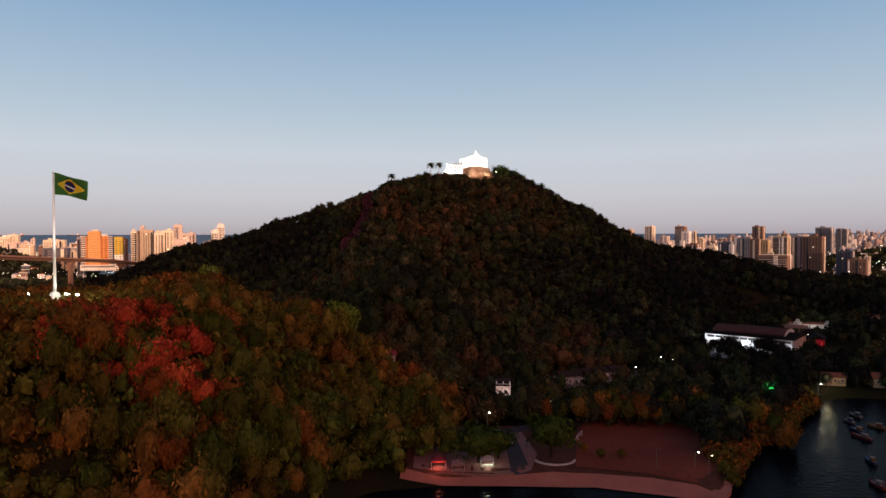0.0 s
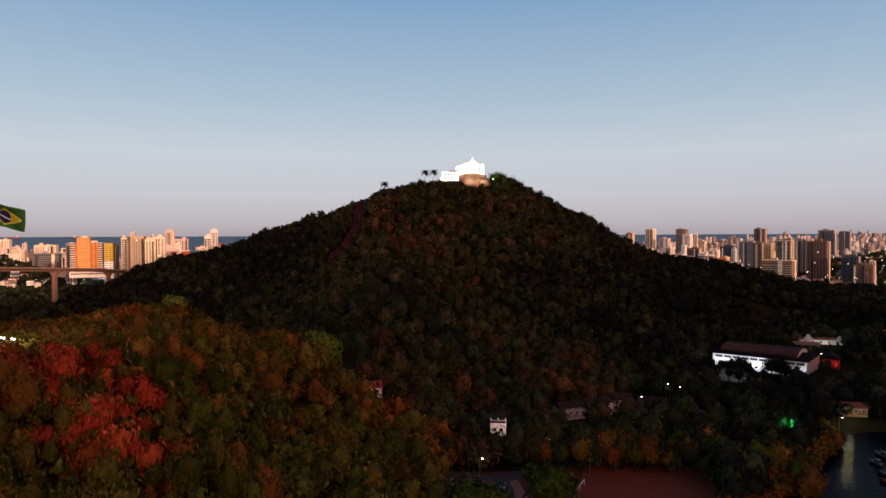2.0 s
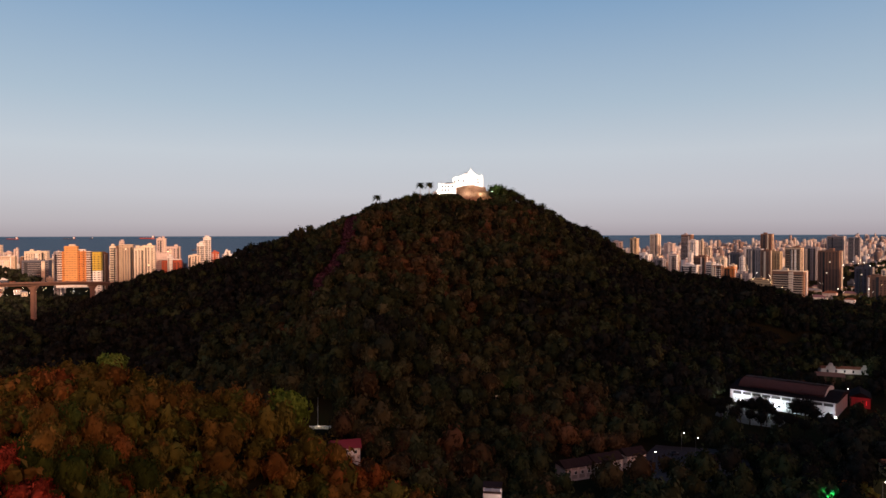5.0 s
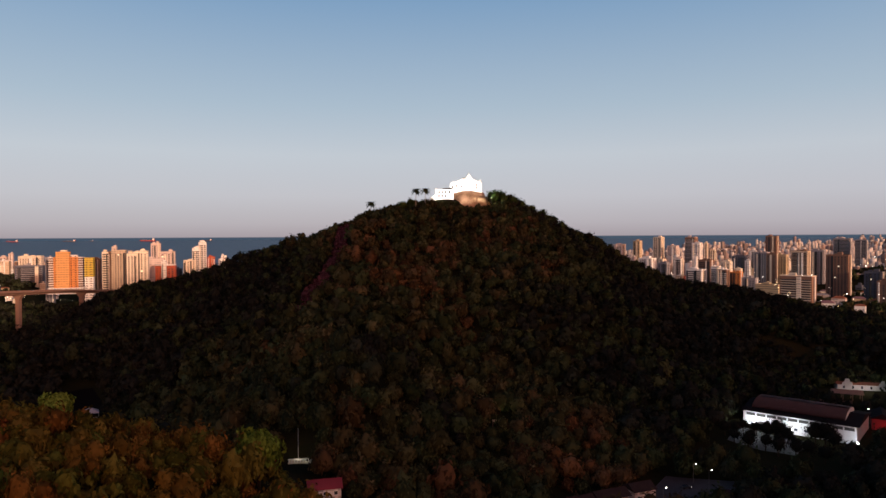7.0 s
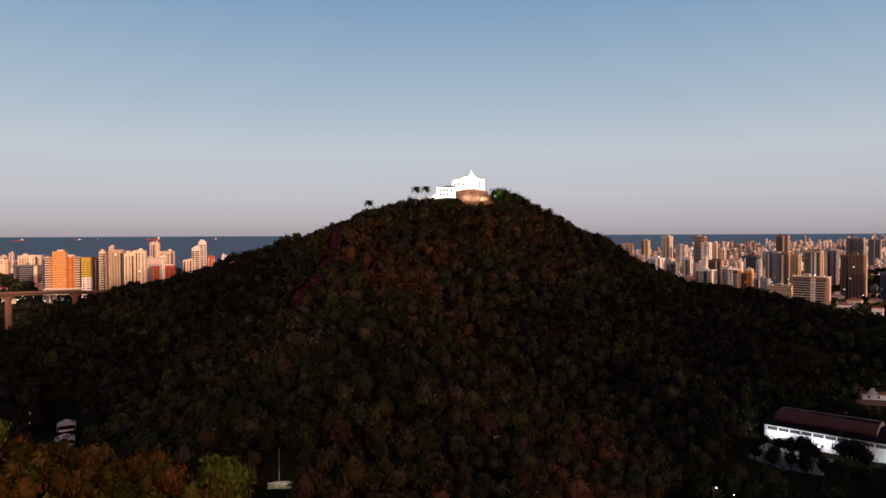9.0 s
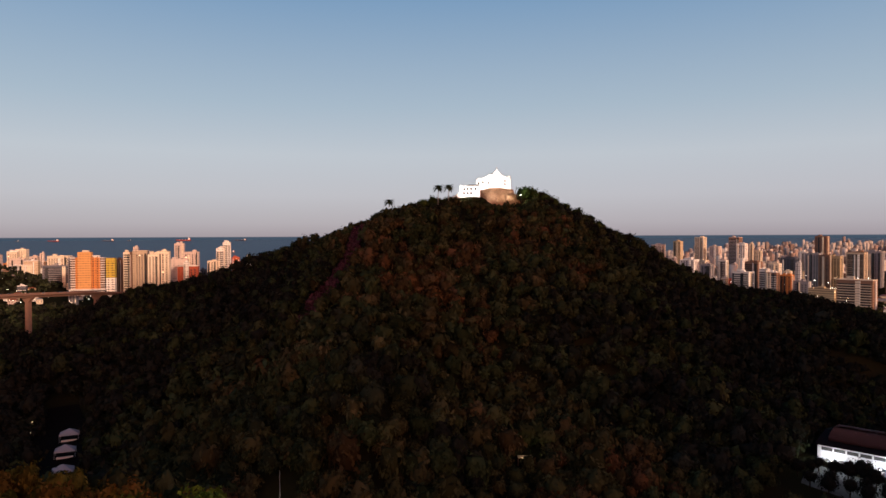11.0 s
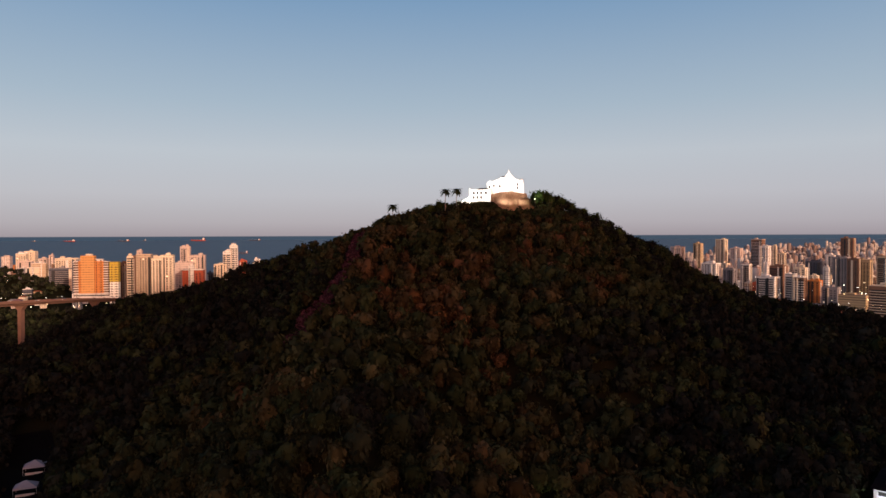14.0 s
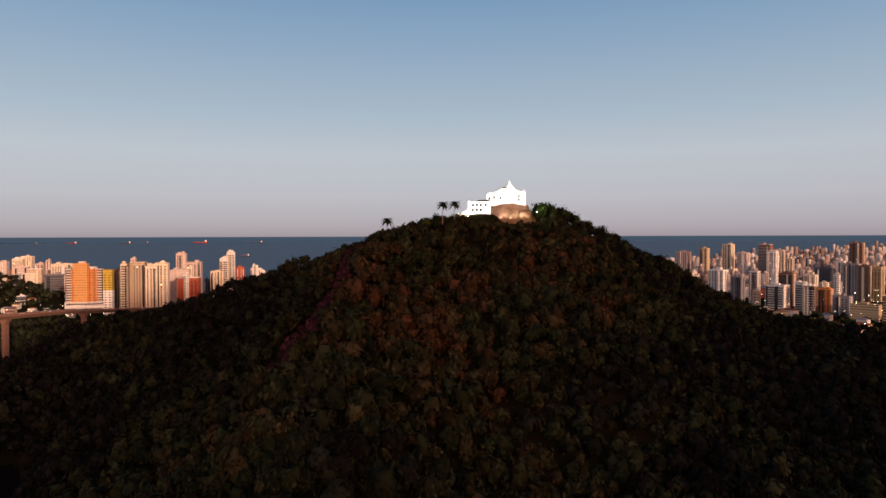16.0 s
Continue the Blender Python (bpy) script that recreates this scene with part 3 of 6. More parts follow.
def sow(x0, x1, y0, y1, step, low, high, sink):
    """Trees on a shaken grid. Tones: rusty on the slope that faces the bay, greener on the flanks, whose shade is put
    into the tone.
    """
    out = []
    for yy in np.arange(y0, y1, step):
        for xx in np.arange(x0, x1, step):
            x, y = xx + rnd.uniform(-0.46, 0.46) * step, yy + rnd.uniform(-0.46, 0.46) * step
            tone, big, keep, lift = rnd.rand(), rnd.rand(), rnd.rand(), rnd.rand()
            if clear(x, y):
                continue
            z = land1(x, y)
            if z < 5 and keep < 0.15 or x < -380 and (keep < 0.3 or y < 420 or abs(x + 446 - 0.06 * (y - 760)) < 6):
                continue
            rad = low + (high - low) * big ** 2.2
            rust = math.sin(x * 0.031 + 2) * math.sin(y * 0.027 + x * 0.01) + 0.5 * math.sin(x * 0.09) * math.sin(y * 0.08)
            # the last two terms paint the flanks' shade by lowering their tone
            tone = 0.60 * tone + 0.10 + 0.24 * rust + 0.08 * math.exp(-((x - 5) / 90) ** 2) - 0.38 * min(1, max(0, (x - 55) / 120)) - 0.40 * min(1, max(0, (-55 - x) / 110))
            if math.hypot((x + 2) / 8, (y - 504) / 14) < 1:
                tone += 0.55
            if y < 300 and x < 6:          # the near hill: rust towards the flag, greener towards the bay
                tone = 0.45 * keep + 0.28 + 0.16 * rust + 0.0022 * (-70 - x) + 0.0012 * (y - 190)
            # raised tones on the crest and the park side
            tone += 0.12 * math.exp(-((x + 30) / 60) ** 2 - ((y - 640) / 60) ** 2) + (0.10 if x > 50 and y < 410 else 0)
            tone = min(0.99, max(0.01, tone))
            if y > ridge_y(x) - 70:
                rad = min(rad, 4.6)
            top = sink + (3.2 if y > ridge_y(x) - 70 else 5.5) * lift + (rad - low) * 0.7
            if -14 < x <= 4 and 640 < y < 690:
                top = max(0.6, min(top, 143.0 - rad - z))
            if 4 < x < 56 and 630 < y < 690:
                rad = min(rad, 3.4)
                top = max(0.6, min(top, 139.0 - rad - z))
                if y > 676:
                    rad = 1.9
            if y > 196 and y < 300 and x < -60:
                cap = 60.5 + min(6.0, max(0.0, (x + 128) * 0.27))
                rad = min(rad, 4.4)
                top = max(0.4, min(top, cap - rad * 1.1 - z))
            if y > ridge_y(x) - 70 and -110 < x < -2:
                top = max(0.5, min(top, float(ridge_z(x)) + 6.0 - rad - z))
            near_flag = math.hypot(x + 122.5, y - 209)
            if near_flag < 34:
                rad = min(rad, 2.6)
                top = max(0.5, min(top, 61.2 - rad - z))
            out.append((x, y, z + top, rad, tone))
    return out


far_spots = [s for s in sow(-540, 450, 180, 790, 6.0, 3.8, 7.6, 1.8) if not (s[1] < 300 and s[0] < 6)]
near_spots = [s for s in sow(-250, 6, 118, 300, 4.8, 3.0, 6.4, 1.6)]


scar_x = table(((480, -80), (508, -74), (530, -68), (560, -66), (590, -66.5), (645, -71)), 470, 650, 20)


def on_scar(x, y):
    """The reddish strip that runs down the shoulder of the hill: bare ground in pink light, imitated by purple shrubs.
    """
    return 484 < y < 640 and abs(x - scar_x(y)) < 8.0


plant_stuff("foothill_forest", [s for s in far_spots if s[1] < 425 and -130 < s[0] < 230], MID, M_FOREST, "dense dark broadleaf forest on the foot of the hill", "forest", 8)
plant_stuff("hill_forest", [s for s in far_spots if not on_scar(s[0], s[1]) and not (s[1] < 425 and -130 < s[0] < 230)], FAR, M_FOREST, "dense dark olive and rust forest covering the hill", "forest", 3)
scar = []
for i in range(420):
    y = rnd.uniform(486, 638)
    x = float(scar_x(y)) + rnd.uniform(-5.6, 5.6)
    scar.append((x, y, land1(x, y) + 1.8, rnd.uniform(1.4, 2.6), rnd.rand()))
plant_stuff("dry_scrub", scar, FAR, M_SCRUB, "purplish shrubs standing for a bare strip in pink light on the hill's shoulder", "scrub", 4)
under = [(x, y, z + 0.5, r, t * 0.8) for x, y, z, r, t in sow(-200, 6, 120, 255, 4.0, 2.6, 3.6, 0.6)]
plant_stuff("undergrowth", under, TINY, M_WOOD, "thick dark undergrowth between the near trees", "shrubs", 6)

# trees of the near hill: those round the slope under the flag stand singly, the rest as woodland
def trunk_mesh(seed):
    r = random.Random(seed)
    bm = bmesh.new()
    rod(bm, (0, 0, -1.2), (0.05, 0.03, 0.55), 0.085, 0.055, 7)
    for i in range(4):
        a = i * 1.57 + r.uniform(-0.4, 0.4)
        rod(bm, (0.04, 0.02, 0.1 + 0.12 * i), (0.5 * math.cos(a), 0.5 * math.sin(a), 0.75 + r.uniform(-0.1, 0.2)), 0.04, 0.012, 5)
    return to_mesh("trunk", bm, M_BARK)


TRUNKS = [trunk_mesh(i) for i in range(3)]


def crown_mesh(arrays, material):
    return raw_mesh("crown", arrays[0], arrays[1], material, np.zeros(len(arrays[0])))


CROWNS = [crown_mesh(a, M_LEAF) for a in NEAR]
RED_CROWNS = [crown_mesh(a, M_REDLEAF) for a in NEAR[:3]]
LIME_CROWN = crown_mesh(crown(77, 900, 0.085, 13, 1.0, core=5), M_LIME)


def tree(x, y, z, rad, crown_me, trunk_me, label, group, turn, tall=1.0):
    t = thing("tree", (x, y, z), label, "tree", group, turn)
    t.scale = (rad, rad, rad * tall)
    c = new("crown", crown_me)
    c.parent = t
    k = new("trunk", trunk_me)
    k.parent = t
    k.location = (0, 0, -0.45 / tall)
    return t


# two ellipses in which most trees take the rust-red leaf colour
def red_zone(x, y):
    return ((x + 88) / 24) ** 2 + ((y - 190) / 15) ** 2 < 1 or ((x + 116) / 34) ** 2 + ((y - 178) / 11) ** 2 < 1


near_spots.sort(key=lambda s: (s[0] + 75) ** 2 + (s[1] - 190) ** 2)
rest = []
for i, (x, y, z, rad, tone) in enumerate(near_spots):
    if i >= 185:
        rest.append((x, y, z, rad, tone))
        continue
    if red_zone(x, y) and i % 10 < 7:
        tree(x, y, z, rad, RED_CROWNS[i % 3], TRUNKS[i % 3], "tree with rust-red leaves on the slope below the flag", "trees on the near hill", i * 37, 1.2)
    else:
        tree(x, y, z, rad, CROWNS[i % 5], TRUNKS[i % 3], "broad olive-green tree on the near wooded slope", "trees on the near hill", i * 37, 1.35)
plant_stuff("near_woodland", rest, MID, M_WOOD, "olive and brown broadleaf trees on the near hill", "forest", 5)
tree(-44, 288, 44, 7.6, LIME_CROWN, TRUNKS[0], "bright lime-green tree rising above the woods", "trees on the near hill", 20, 1.15)
tree(-93, 266, 64, 5.0, LIME_CROWN, TRUNKS[1], "bright lime-green tree rising above the woods", "trees on the near hill", 80, 1.0)

tree(-80, 182, 47.5, 4.6, crown_mesh(NEAR[3], foliage("ochre_leaves", ((0.0, (0.19, 0.15, 0.03)), (1.0, (0.25, 0.19, 0.04))))), TRUNKS[2], "yellow-olive tree standing out on the slope", "trees on the near hill", 44, 1.0)

# ---------------------------------------------------------------- the convent on its rock
def boulder(name, loc, size, seed, material, label, rough=0.16, sub=4):
    bm = bmesh.new()
    bmesh.ops.create_icosphere(bm, subdivisions=sub, radius=1)
    for v in bm.verts:
        n = noise.fractal(v.co * 1.7 + Vector((seed, 0, 0)), 1.0, 2.0, 4)
        streak = noise.noise(Vector((v.co.x * 6, v.co.y * 6, seed)))
        v.co *= 1 + rough * n + 0.05 * streak + 0.03 * noise.noise(Vector((v.co.x * 15, v.co.y * 15, seed + 9)))
        if v.co.z > 0.62:
            v.co.z = 0.62 + (v.co.z - 0.62) * 0.2
        v.co = Vector((v.co.x * size[0], v.co.y * size[1], v.co.z * size[2]))
    for f in bm.faces:
        f.smooth = True
    ob = new(name, to_mesh(name, bm, material))
    ob.location = loc
    return tagged(ob, label, "rock")


boulder("rock_outcrop", (34.5, 699, 136.0), (17.5, 15, 23.5), 3.0, M_ROCK, "bare brown granite outcrop under the convent church")
boulder("rock_outcrop", (45.5, 693, 136.0), (8.6, 8, 16.0), 7.0, M_ROCK, "sloping brown granite shoulder beside the convent outcrop", 0.2)
convent = thing("convent_church", (32, 702, 151.5), "floodlit white colonial church on a granite outcrop", "church")
bm = bmesh.new()
box(bm, 1.5, 0, -1.0, 26, 16, 8.6)
part("nave_wall", bm, M_LIME_WALL, convent)
bm = bmesh.new()
box(bm, -11.6, -1, -0.5, 5.5, 12, 8.0)
part("sacristy_wall", bm, M_LIME_WALL, convent)
bm = bmesh.new()
prism(bm, -14.6, -8.6, -7.2, 5.2, 7.55, 9.2, "y")
part("sacristy_roof", bm, M_LIME_WALL, convent)
bm = bmesh.new()
outline = ((-10.4, 7.62), (-9.6, 9.0), (-4.4, 11.0), (-3.4, 12.0), (6.4, 12.0), (7.4, 11.2), (13.4, 8.6), (13.6, 7.62))
rims = [[bm.verts.new((px_, yy_, pz_)) for px_, pz_ in outline] for yy_ in (-7.9, 7.6)]
bm.faces.new(rims[0])
bm.faces.new(rims[1][::-1])
for k in range(len(outline)):
    bm.faces.new((rims[0][k], rims[1][k], rims[1][(k + 1) % len(outline)], rims[0][(k + 1) % len(outline)]))
bmesh.ops.recalc_face_normals(bm, faces=bm.faces[:])
part("gable_wall", bm, M_LIME_WALL, convent)
bm = bmesh.new()
for x0, z0, x1, z1 in ((-9.7, 9.15, -4.4, 11.15), (7.3, 11.35, 13.6, 8.75)):
    f_ = bm.faces.new([bm.verts.new(p) for p in ((x0, -7.2, z0), (x1, -7.2, z1), (x1, 8, z1), (x0, 8, z0))])
    bmesh.ops.solidify(bm, geom=[f_], thickness=0.2)
hip(bm, -3.6, 2.0, -8.1, 6.0, 12.05, 13.3, 1.4)
part("roof", bm, M_DARKROOF, convent, "old dark tile roof")
bm = bmesh.new()
box(bm, 2.9, -1, 12.02, 6.4, 5.6, 1.5)
box(bm, 2.9, -1, 13.5, 4.2, 4.2, 1.1)
bmesh.ops.create_cone(bm, cap_ends=True, segments=8, radius1=1.7, radius2=0.7, depth=1.8, matrix=Matrix.Translation((2.9, -1, 15.5)))
rod(bm, (2.9, -1, 16.2), (2.9, -1, 18.6), 0.5, 0.16, 7)
part("lantern", bm, M_LIME_WALL, convent, "white lantern turret with pinnacle")
bm = bmesh.new()
box(bm, 12.9, -6.2, 7.65, 2.6, 2.6, 2.0)
bmesh.ops.create_cone(bm, cap_ends=True, segments=4, radius1=1.7, radius2=0.1, depth=1.6, matrix=Matrix.Translation((12.9, -6.2, 10.4)))
part("bell_turret", bm, M_LIME_WALL, convent)
bm = bmesh.new()
for i in range(5):
    box(bm, -8 + i * 4.4, -8.25, 7.65, 0.9, 0.5, 0.9)
part("parapet", bm, M_LIME_WALL, convent)
win = to_mesh("church_window", box(bmesh.new(), 0, 0, 0, 1.3, 0.3, 2.0), M_DARK)
for wx, wz in ((-8.8, 4.4), (-4.2, 3.9), (9.6, 5.2), (9.6, 2.6)):
    piece("window", win, convent, (wx, -8.05 if wz < 8 else -7.95, wz))
piece("window", win, convent, (-12.4, -7.05, 3.6))

wing = thing("convent_wing", (12.4, 692, 143.5), "white two-storey convent wing with small dark windows", "building")
bm = bmesh.new()
box(bm, 0, 3, -4.5, 16.8, 10, 14.6)
part("wall", bm, M_LIME_WALL, wing)
bm = bmesh.new()
hip(bm, -3.4, 8.9, -2.6, 8.6, 10.1, 11.6, 3)
part("roof", bm, M_DARKROOF, wing, "low dark tile roof")
bm = bmesh.new()
box(bm, -7.9, 3, 10.1, 1.0, 10, 0.9)
part("parapet", bm, M_LIME_WALL, wing)
win = to_mesh("wing_window", box(bmesh.new(), 0, 0, 0, 1.7, 0.3, 2.1), M_DARK)
for wx, wz in ((-4.8, 6.4), (-1.9, 6.6), (0.9, 6.6), (4.6, 6.6), (-2.0, 3.0), (0.9, 3.0), (-5.0, 3.0)):
    piece("window", win, wing, (wx, -2.05, wz))
ramp = thing("rampart", (0.5, 691, 143.3), "white stone rampart stepping down from the convent wing", "wall")
bm = bmesh.new()
for i in range(6):
    box(bm, 3.4 - i * 1.9, 0, -6, 1.92, 4, 10.6 - i * 1.05)
part("wall", bm, M_LIME_WALL, ramp)

FLOOD = (1.0, 0.95, 0.86)
for fx, fy, fz, tx, ty, tz, pw in ((16, 664, 150, 22, 694, 156.5, 48000), (34, 662, 150, 34, 694, 160.5, 64000), (54, 666, 150, 43, 694, 156.5, 48000), (2, 668, 145, 11, 690, 148.5, 75000)):
    lamp("floodlight", "SPOT", (fx, fy, fz), pw, FLOOD, (tx, ty, tz + 2.0), 0.5, 52)
    f = thing("floodlight_mast", (fx, fy + 0.6, land1(fx, fy + 0.6)), "slender mast with a floodlight facing the convent", "floodlight", "convent floodlights")
    part("mast", rod(bmesh.new(), (0, 0, 0), (0, 0, fz - land1(fx, fy + 0.6) - 0.5), 0.08, 0.05, 6), M_DARK, f)
lamp("lantern_light", "SPOT", (35.2, 692.6, 164.6), 5200, FLOOD, (34.9, 701, 167.6), 0.2, 50)
for i in range(7):
    ux = 23.5 + i * 3.9
    lamp("rock_uplight", "SPOT", (ux, 682.2 + (1.6 if ux < 28 else 0), 139.0), 4200 + 2600 * (i % 3), (1.0, 0.92, 0.78), (ux + 0.3, 686.0 + (1.6 if ux < 28 else 0), 144.6 + 1.2 * (i % 3)), 0.3, 58)
lamp("garden_light", "POINT", (56.5, 672.0, 148.5), 4200, (0.86, 1.0, 0.55), None, 0.4)
lamp("rampart_light", "POINT", (-3.0, 684.0, 145.5), 4200, (1.0, 0.95, 0.84), None, 0.4)

shr = random.Random(31)
bushes = []
for i in range(240):
    bx, by = shr.uniform(-4, 24), shr.uniform(673, 686)
    br = shr.uniform(0.9, 1.6)
    bushes.append((bx, by, land1(bx, by) + 0.4 * br, br, 0.2 + 0.3 * shr.random()))
plant_stuff("bank_shrubs", bushes, FAR, M_FOREST, "low dark shrubs on the bank below the convent wing", "shrubs", 14)

# ---------------------------------------------------------------- palms on the crest
def palm(x, y, z, h, label):
    p = thing("palm_tree", (x, y, z), label, "palm", "palms on the crest")
    bm = bmesh.new()
    for i in range(6):
        rod(bm, (0.05 * i, 0, h * i / 6), (0.05 * (i + 1), 0, h * (i + 1) / 6), 0.32 - 0.02 * i, 0.30 - 0.02 * i, 7)
    part("trunk", bm, M_PALMBARK, p)
    fronds = bmesh.new()
    for k in range(26):
        a, lift = k * 2.399, 1.0 - 0.055 * k
        ca, sa, L = math.cos(a), math.sin(a), 4.5
        prev = None
        for j in range(6):
            s = j / 5
            rr, zz = L * s, L * (lift * s - 0.75 * s * s)
            w = 0.95 * math.sin(math.pi * (0.12 + 0.86 * s))
            l_ = fronds.verts.new((0.3 + ca * rr - sa * w, sa * rr + ca * w, h + zz - 0.2))
            r_ = fronds.verts.new((0.3 + ca * rr + sa * w, sa * rr - ca * w, h + zz - 0.2))
            m_ = fronds.verts.new((0.3 + ca * rr, sa * rr, h + zz))
            if prev:
                fronds.faces.new((prev[0], l_, m_, prev[2]))
                fronds.faces.new((prev[2], m_, r_, prev[1]))
            prev = (l_, r_, m_)
    part("fronds", fronds, M_PALM, p)
    return p


palm(-12.2, 655, 131, 19.6, "tall slender palm beside its twin on the hilltop")
palm(-4.2, 657, 132, 19.0, "tall slender palm beside its twin on the hilltop")
palm(-50.6, 651, 124, 15.4, "single palm leaning above the crest trees")
# a few clear dark heads stand up along the crest
M_CREST = foliage("crest_leaves", ((0.0, (0.024, 0.036, 0.013)), (1.0, (0.050, 0.070, 0.020))))
CREST_CROWNS = [crown_mesh(a, M_CREST) for a in NEAR]
for x, y, z, rad, k in ((-22, 660, 136.0, 5.0, 0), (-15, 664, 138, 4.4, 2), (-34, 660, 132.0, 5.2, 3), (58, 684, 146.5, 7.2, 1), (66, 690, 145, 6, 4), (-28, 655, 130, 4.6, 1), (-41, 656, 127.5, 4.8, 4), (-8, 667, 138, 3.6, 2), (-62, 650, 120.5, 4.6, 0), (-58, 650, 125.5, 4.4, 3), (-45, 652, 130.0, 4.6, 2), (-37, 652, 131.6, 4.2, 5), (-24, 655, 137.0, 4.6, 1), (-17, 658, 139.5, 4.2, 4), (-80, 652, 114.5, 4.6, 5), (-93, 652, 109.5, 4.8, 1),
                        (75, 694, 142.5, 5.4, 2), (84, 700, 139.0, 5.2, 3), (93, 704, 135.0, 5.0, 0), (103, 706, 130.5, 6.2, 1), (110, 706, 125.5, 5.4, 4), (121, 706, 118.0, 5.0, 2), (138, 704, 108.0, 5.4, 0), (-17, 660, 136.5, 4.5, 3), (54, 677, 134, 3.0, 3)):
    tree(x, y, z, rad, CREST_CROWNS[k], TRUNKS[k % 3], "rounded dark tree on the crest beside the convent", "crest trees", k * 50 + x)

# ---------------------------------------------------------------- flag
flag = thing("flagpole_with_flag", (-122.5, 209, 61.0), "tall white flagpole flying a green, yellow and blue flag", "flagpole")
bm = bmesh.new()
for i in range(8):
    rod(bm, (0, 0, 1.2 + i * 4.7), (0, 0, 1.2 + (i + 1) * 4.7), 0.50 - 0.032 * i, 0.50 - 0.032 * (i + 1), 12)
ball(bm, (0, 0, 38.9), 0.35, 2)
part("pole", bm, M_STEEL, flag)
bm = bmesh.new()
bmesh.ops.create_cone(bm, cap_ends=True, segments=8, radius1=1.7, radius2=1.2, depth=1.2, matrix=Matrix.Translation((0, 0, 0.6)))
part("plinth", bm, M_WHITE, flag, "white octagonal plinth")
M_FGREEN = mat("green_cloth", (0.06, 0.22, 0.035), 0.8, vary=0.2, scale=0.3)
M_FYEL = mat("yellow_cloth", (0.85, 0.68, 0.03), 0.8, vary=0.15, scale=0.3)
M_FBLUE = mat("blue_cloth", (0.02, 0.02, 0.10), 0.8, vary=0.2, scale=0.3)
M_FWHITE = mat("white_cloth", (0.7, 0.65, 0.68), 0.8, vary=0.1, scale=0.3)
FW, FH = 12.0, 7.0


def cloth(u, v, off=0.0):
    """Place on the wind-blown cloth: u along it, v up it."""
    sag = -2.7 * u - 0.7 * u * u
    x = FW * u * (0.93 - 0.05 * (1 - v))
    y = 0.9 * u * math.sin(7.5 * u + 1.5 * v) - 1.6 * u + off
    return (0.35 + x, y, 39.0 - FH * (1 - v) * (1 - 0.24 * u) + sag + 0.35 * u * math.sin(5 * u + 3 * v))


def cloth_part(name, test, off, material):
    bm = bmesh.new()
    n, m = 60, 42
    grid = {}
    for i in range(n):
        for j in range(m):
            if test((i + 0.5) / n, (j + 0.5) / m):
                q = []
                for a, b in ((i, j), (i + 1, j), (i + 1, j + 1), (i, j + 1)):
                    if (a, b) not in grid:
                        grid[a, b] = bm.verts.new(cloth(a / n, b / m, off))
                    q.append(grid[a, b])
                bm.faces.new(q).smooth = True
    bmesh.ops.solidify(bm, geom=bm.faces[:], thickness=0.02)
    return part(name, bm, material, flag)


def in_diamond(u, v):
    return abs(u - 0.5) / 0.42 + abs(v - 0.5) / 0.41 < 1


def in_disc(u, v):
    return ((u - 0.5) * FW) ** 2 + ((v - 0.5) * FH) ** 2 < 2.05 ** 2


cloth_part("cloth", lambda u, v: True, 0.0, M_FGREEN)
cloth_part("diamond", in_diamond, -0.06, M_FYEL)
cloth_part("disc", in_disc, -0.12, M_FBLUE)
cloth_part("band", lambda u, v: in_disc(u, v) and abs(v - 0.5 + 0.25 * (u - 0.5)) < 0.035, -0.18, M_FWHITE)
bm = bmesh.new()
bmesh.ops.create_cone(bm, cap_ends=True, segments=40, radius1=2.0, radius2=1.9, depth=5.0, matrix=Matrix.Translation((-122.5, 209, 58.49)))
tagged(new("flag_plaza", to_mesh("flag_plaza", bm, M_WHITE)), "round white masonry podium under the flagpole", "plaza", kind="structure")
for i, (lx, ly) in enumerate(((-129.5, 207), (-118.2, 207.5), (-116.8, 206.5), (-112.6, 204.6), (-113.4, 205.0))):
    fl = thing("ground_floodlight", (lx, ly, max(61.1, land1(lx, ly) + 0.1)), "small bright ground floodlight by the flagpole", "floodlight", "flag floodlights")
    part("housing", box(bmesh.new(), 0, 0, 0, 0.6, 0.5, 0.5), M_DARK, fl)
    part("lens", ball(bmesh.new(), (0, -0.05, 0.75), 0.28, 2, 0.8), M_BULB, fl, "glowing white lens")
lamp("plinth_light", "POINT", (-124.5, 204.5, 63.5), 260, (0.95, 1.0, 0.9), None, 0.3)
lamp("flag_flood", "SPOT", (-117, 201, 62.6), 34000, (1, 0.97, 0.9), (-119.5, 209, 90), 0.3, 46)
lamp("flag_glow", "POINT", (-113.5, 203.5, 64.5), 4200, (0.85, 1.0, 0.75), None, 0.6)

# ---------------------------------------------------------------- sports hall
hall = thing("sports_hall", (201.5, 440.8, 3.0), "long white sports hall with a brown sheet roof, floodlit", "hall", "", -40)
WE, EE, D, EAVE = -26.5, 28.5, 37.5, 9.2


def at_hall(lx, ly, lz):
    return Matrix.Translation(hall.location) @ Matrix.Rotation(radians(-40), 4, "Z") @ Vector((lx, ly, lz))


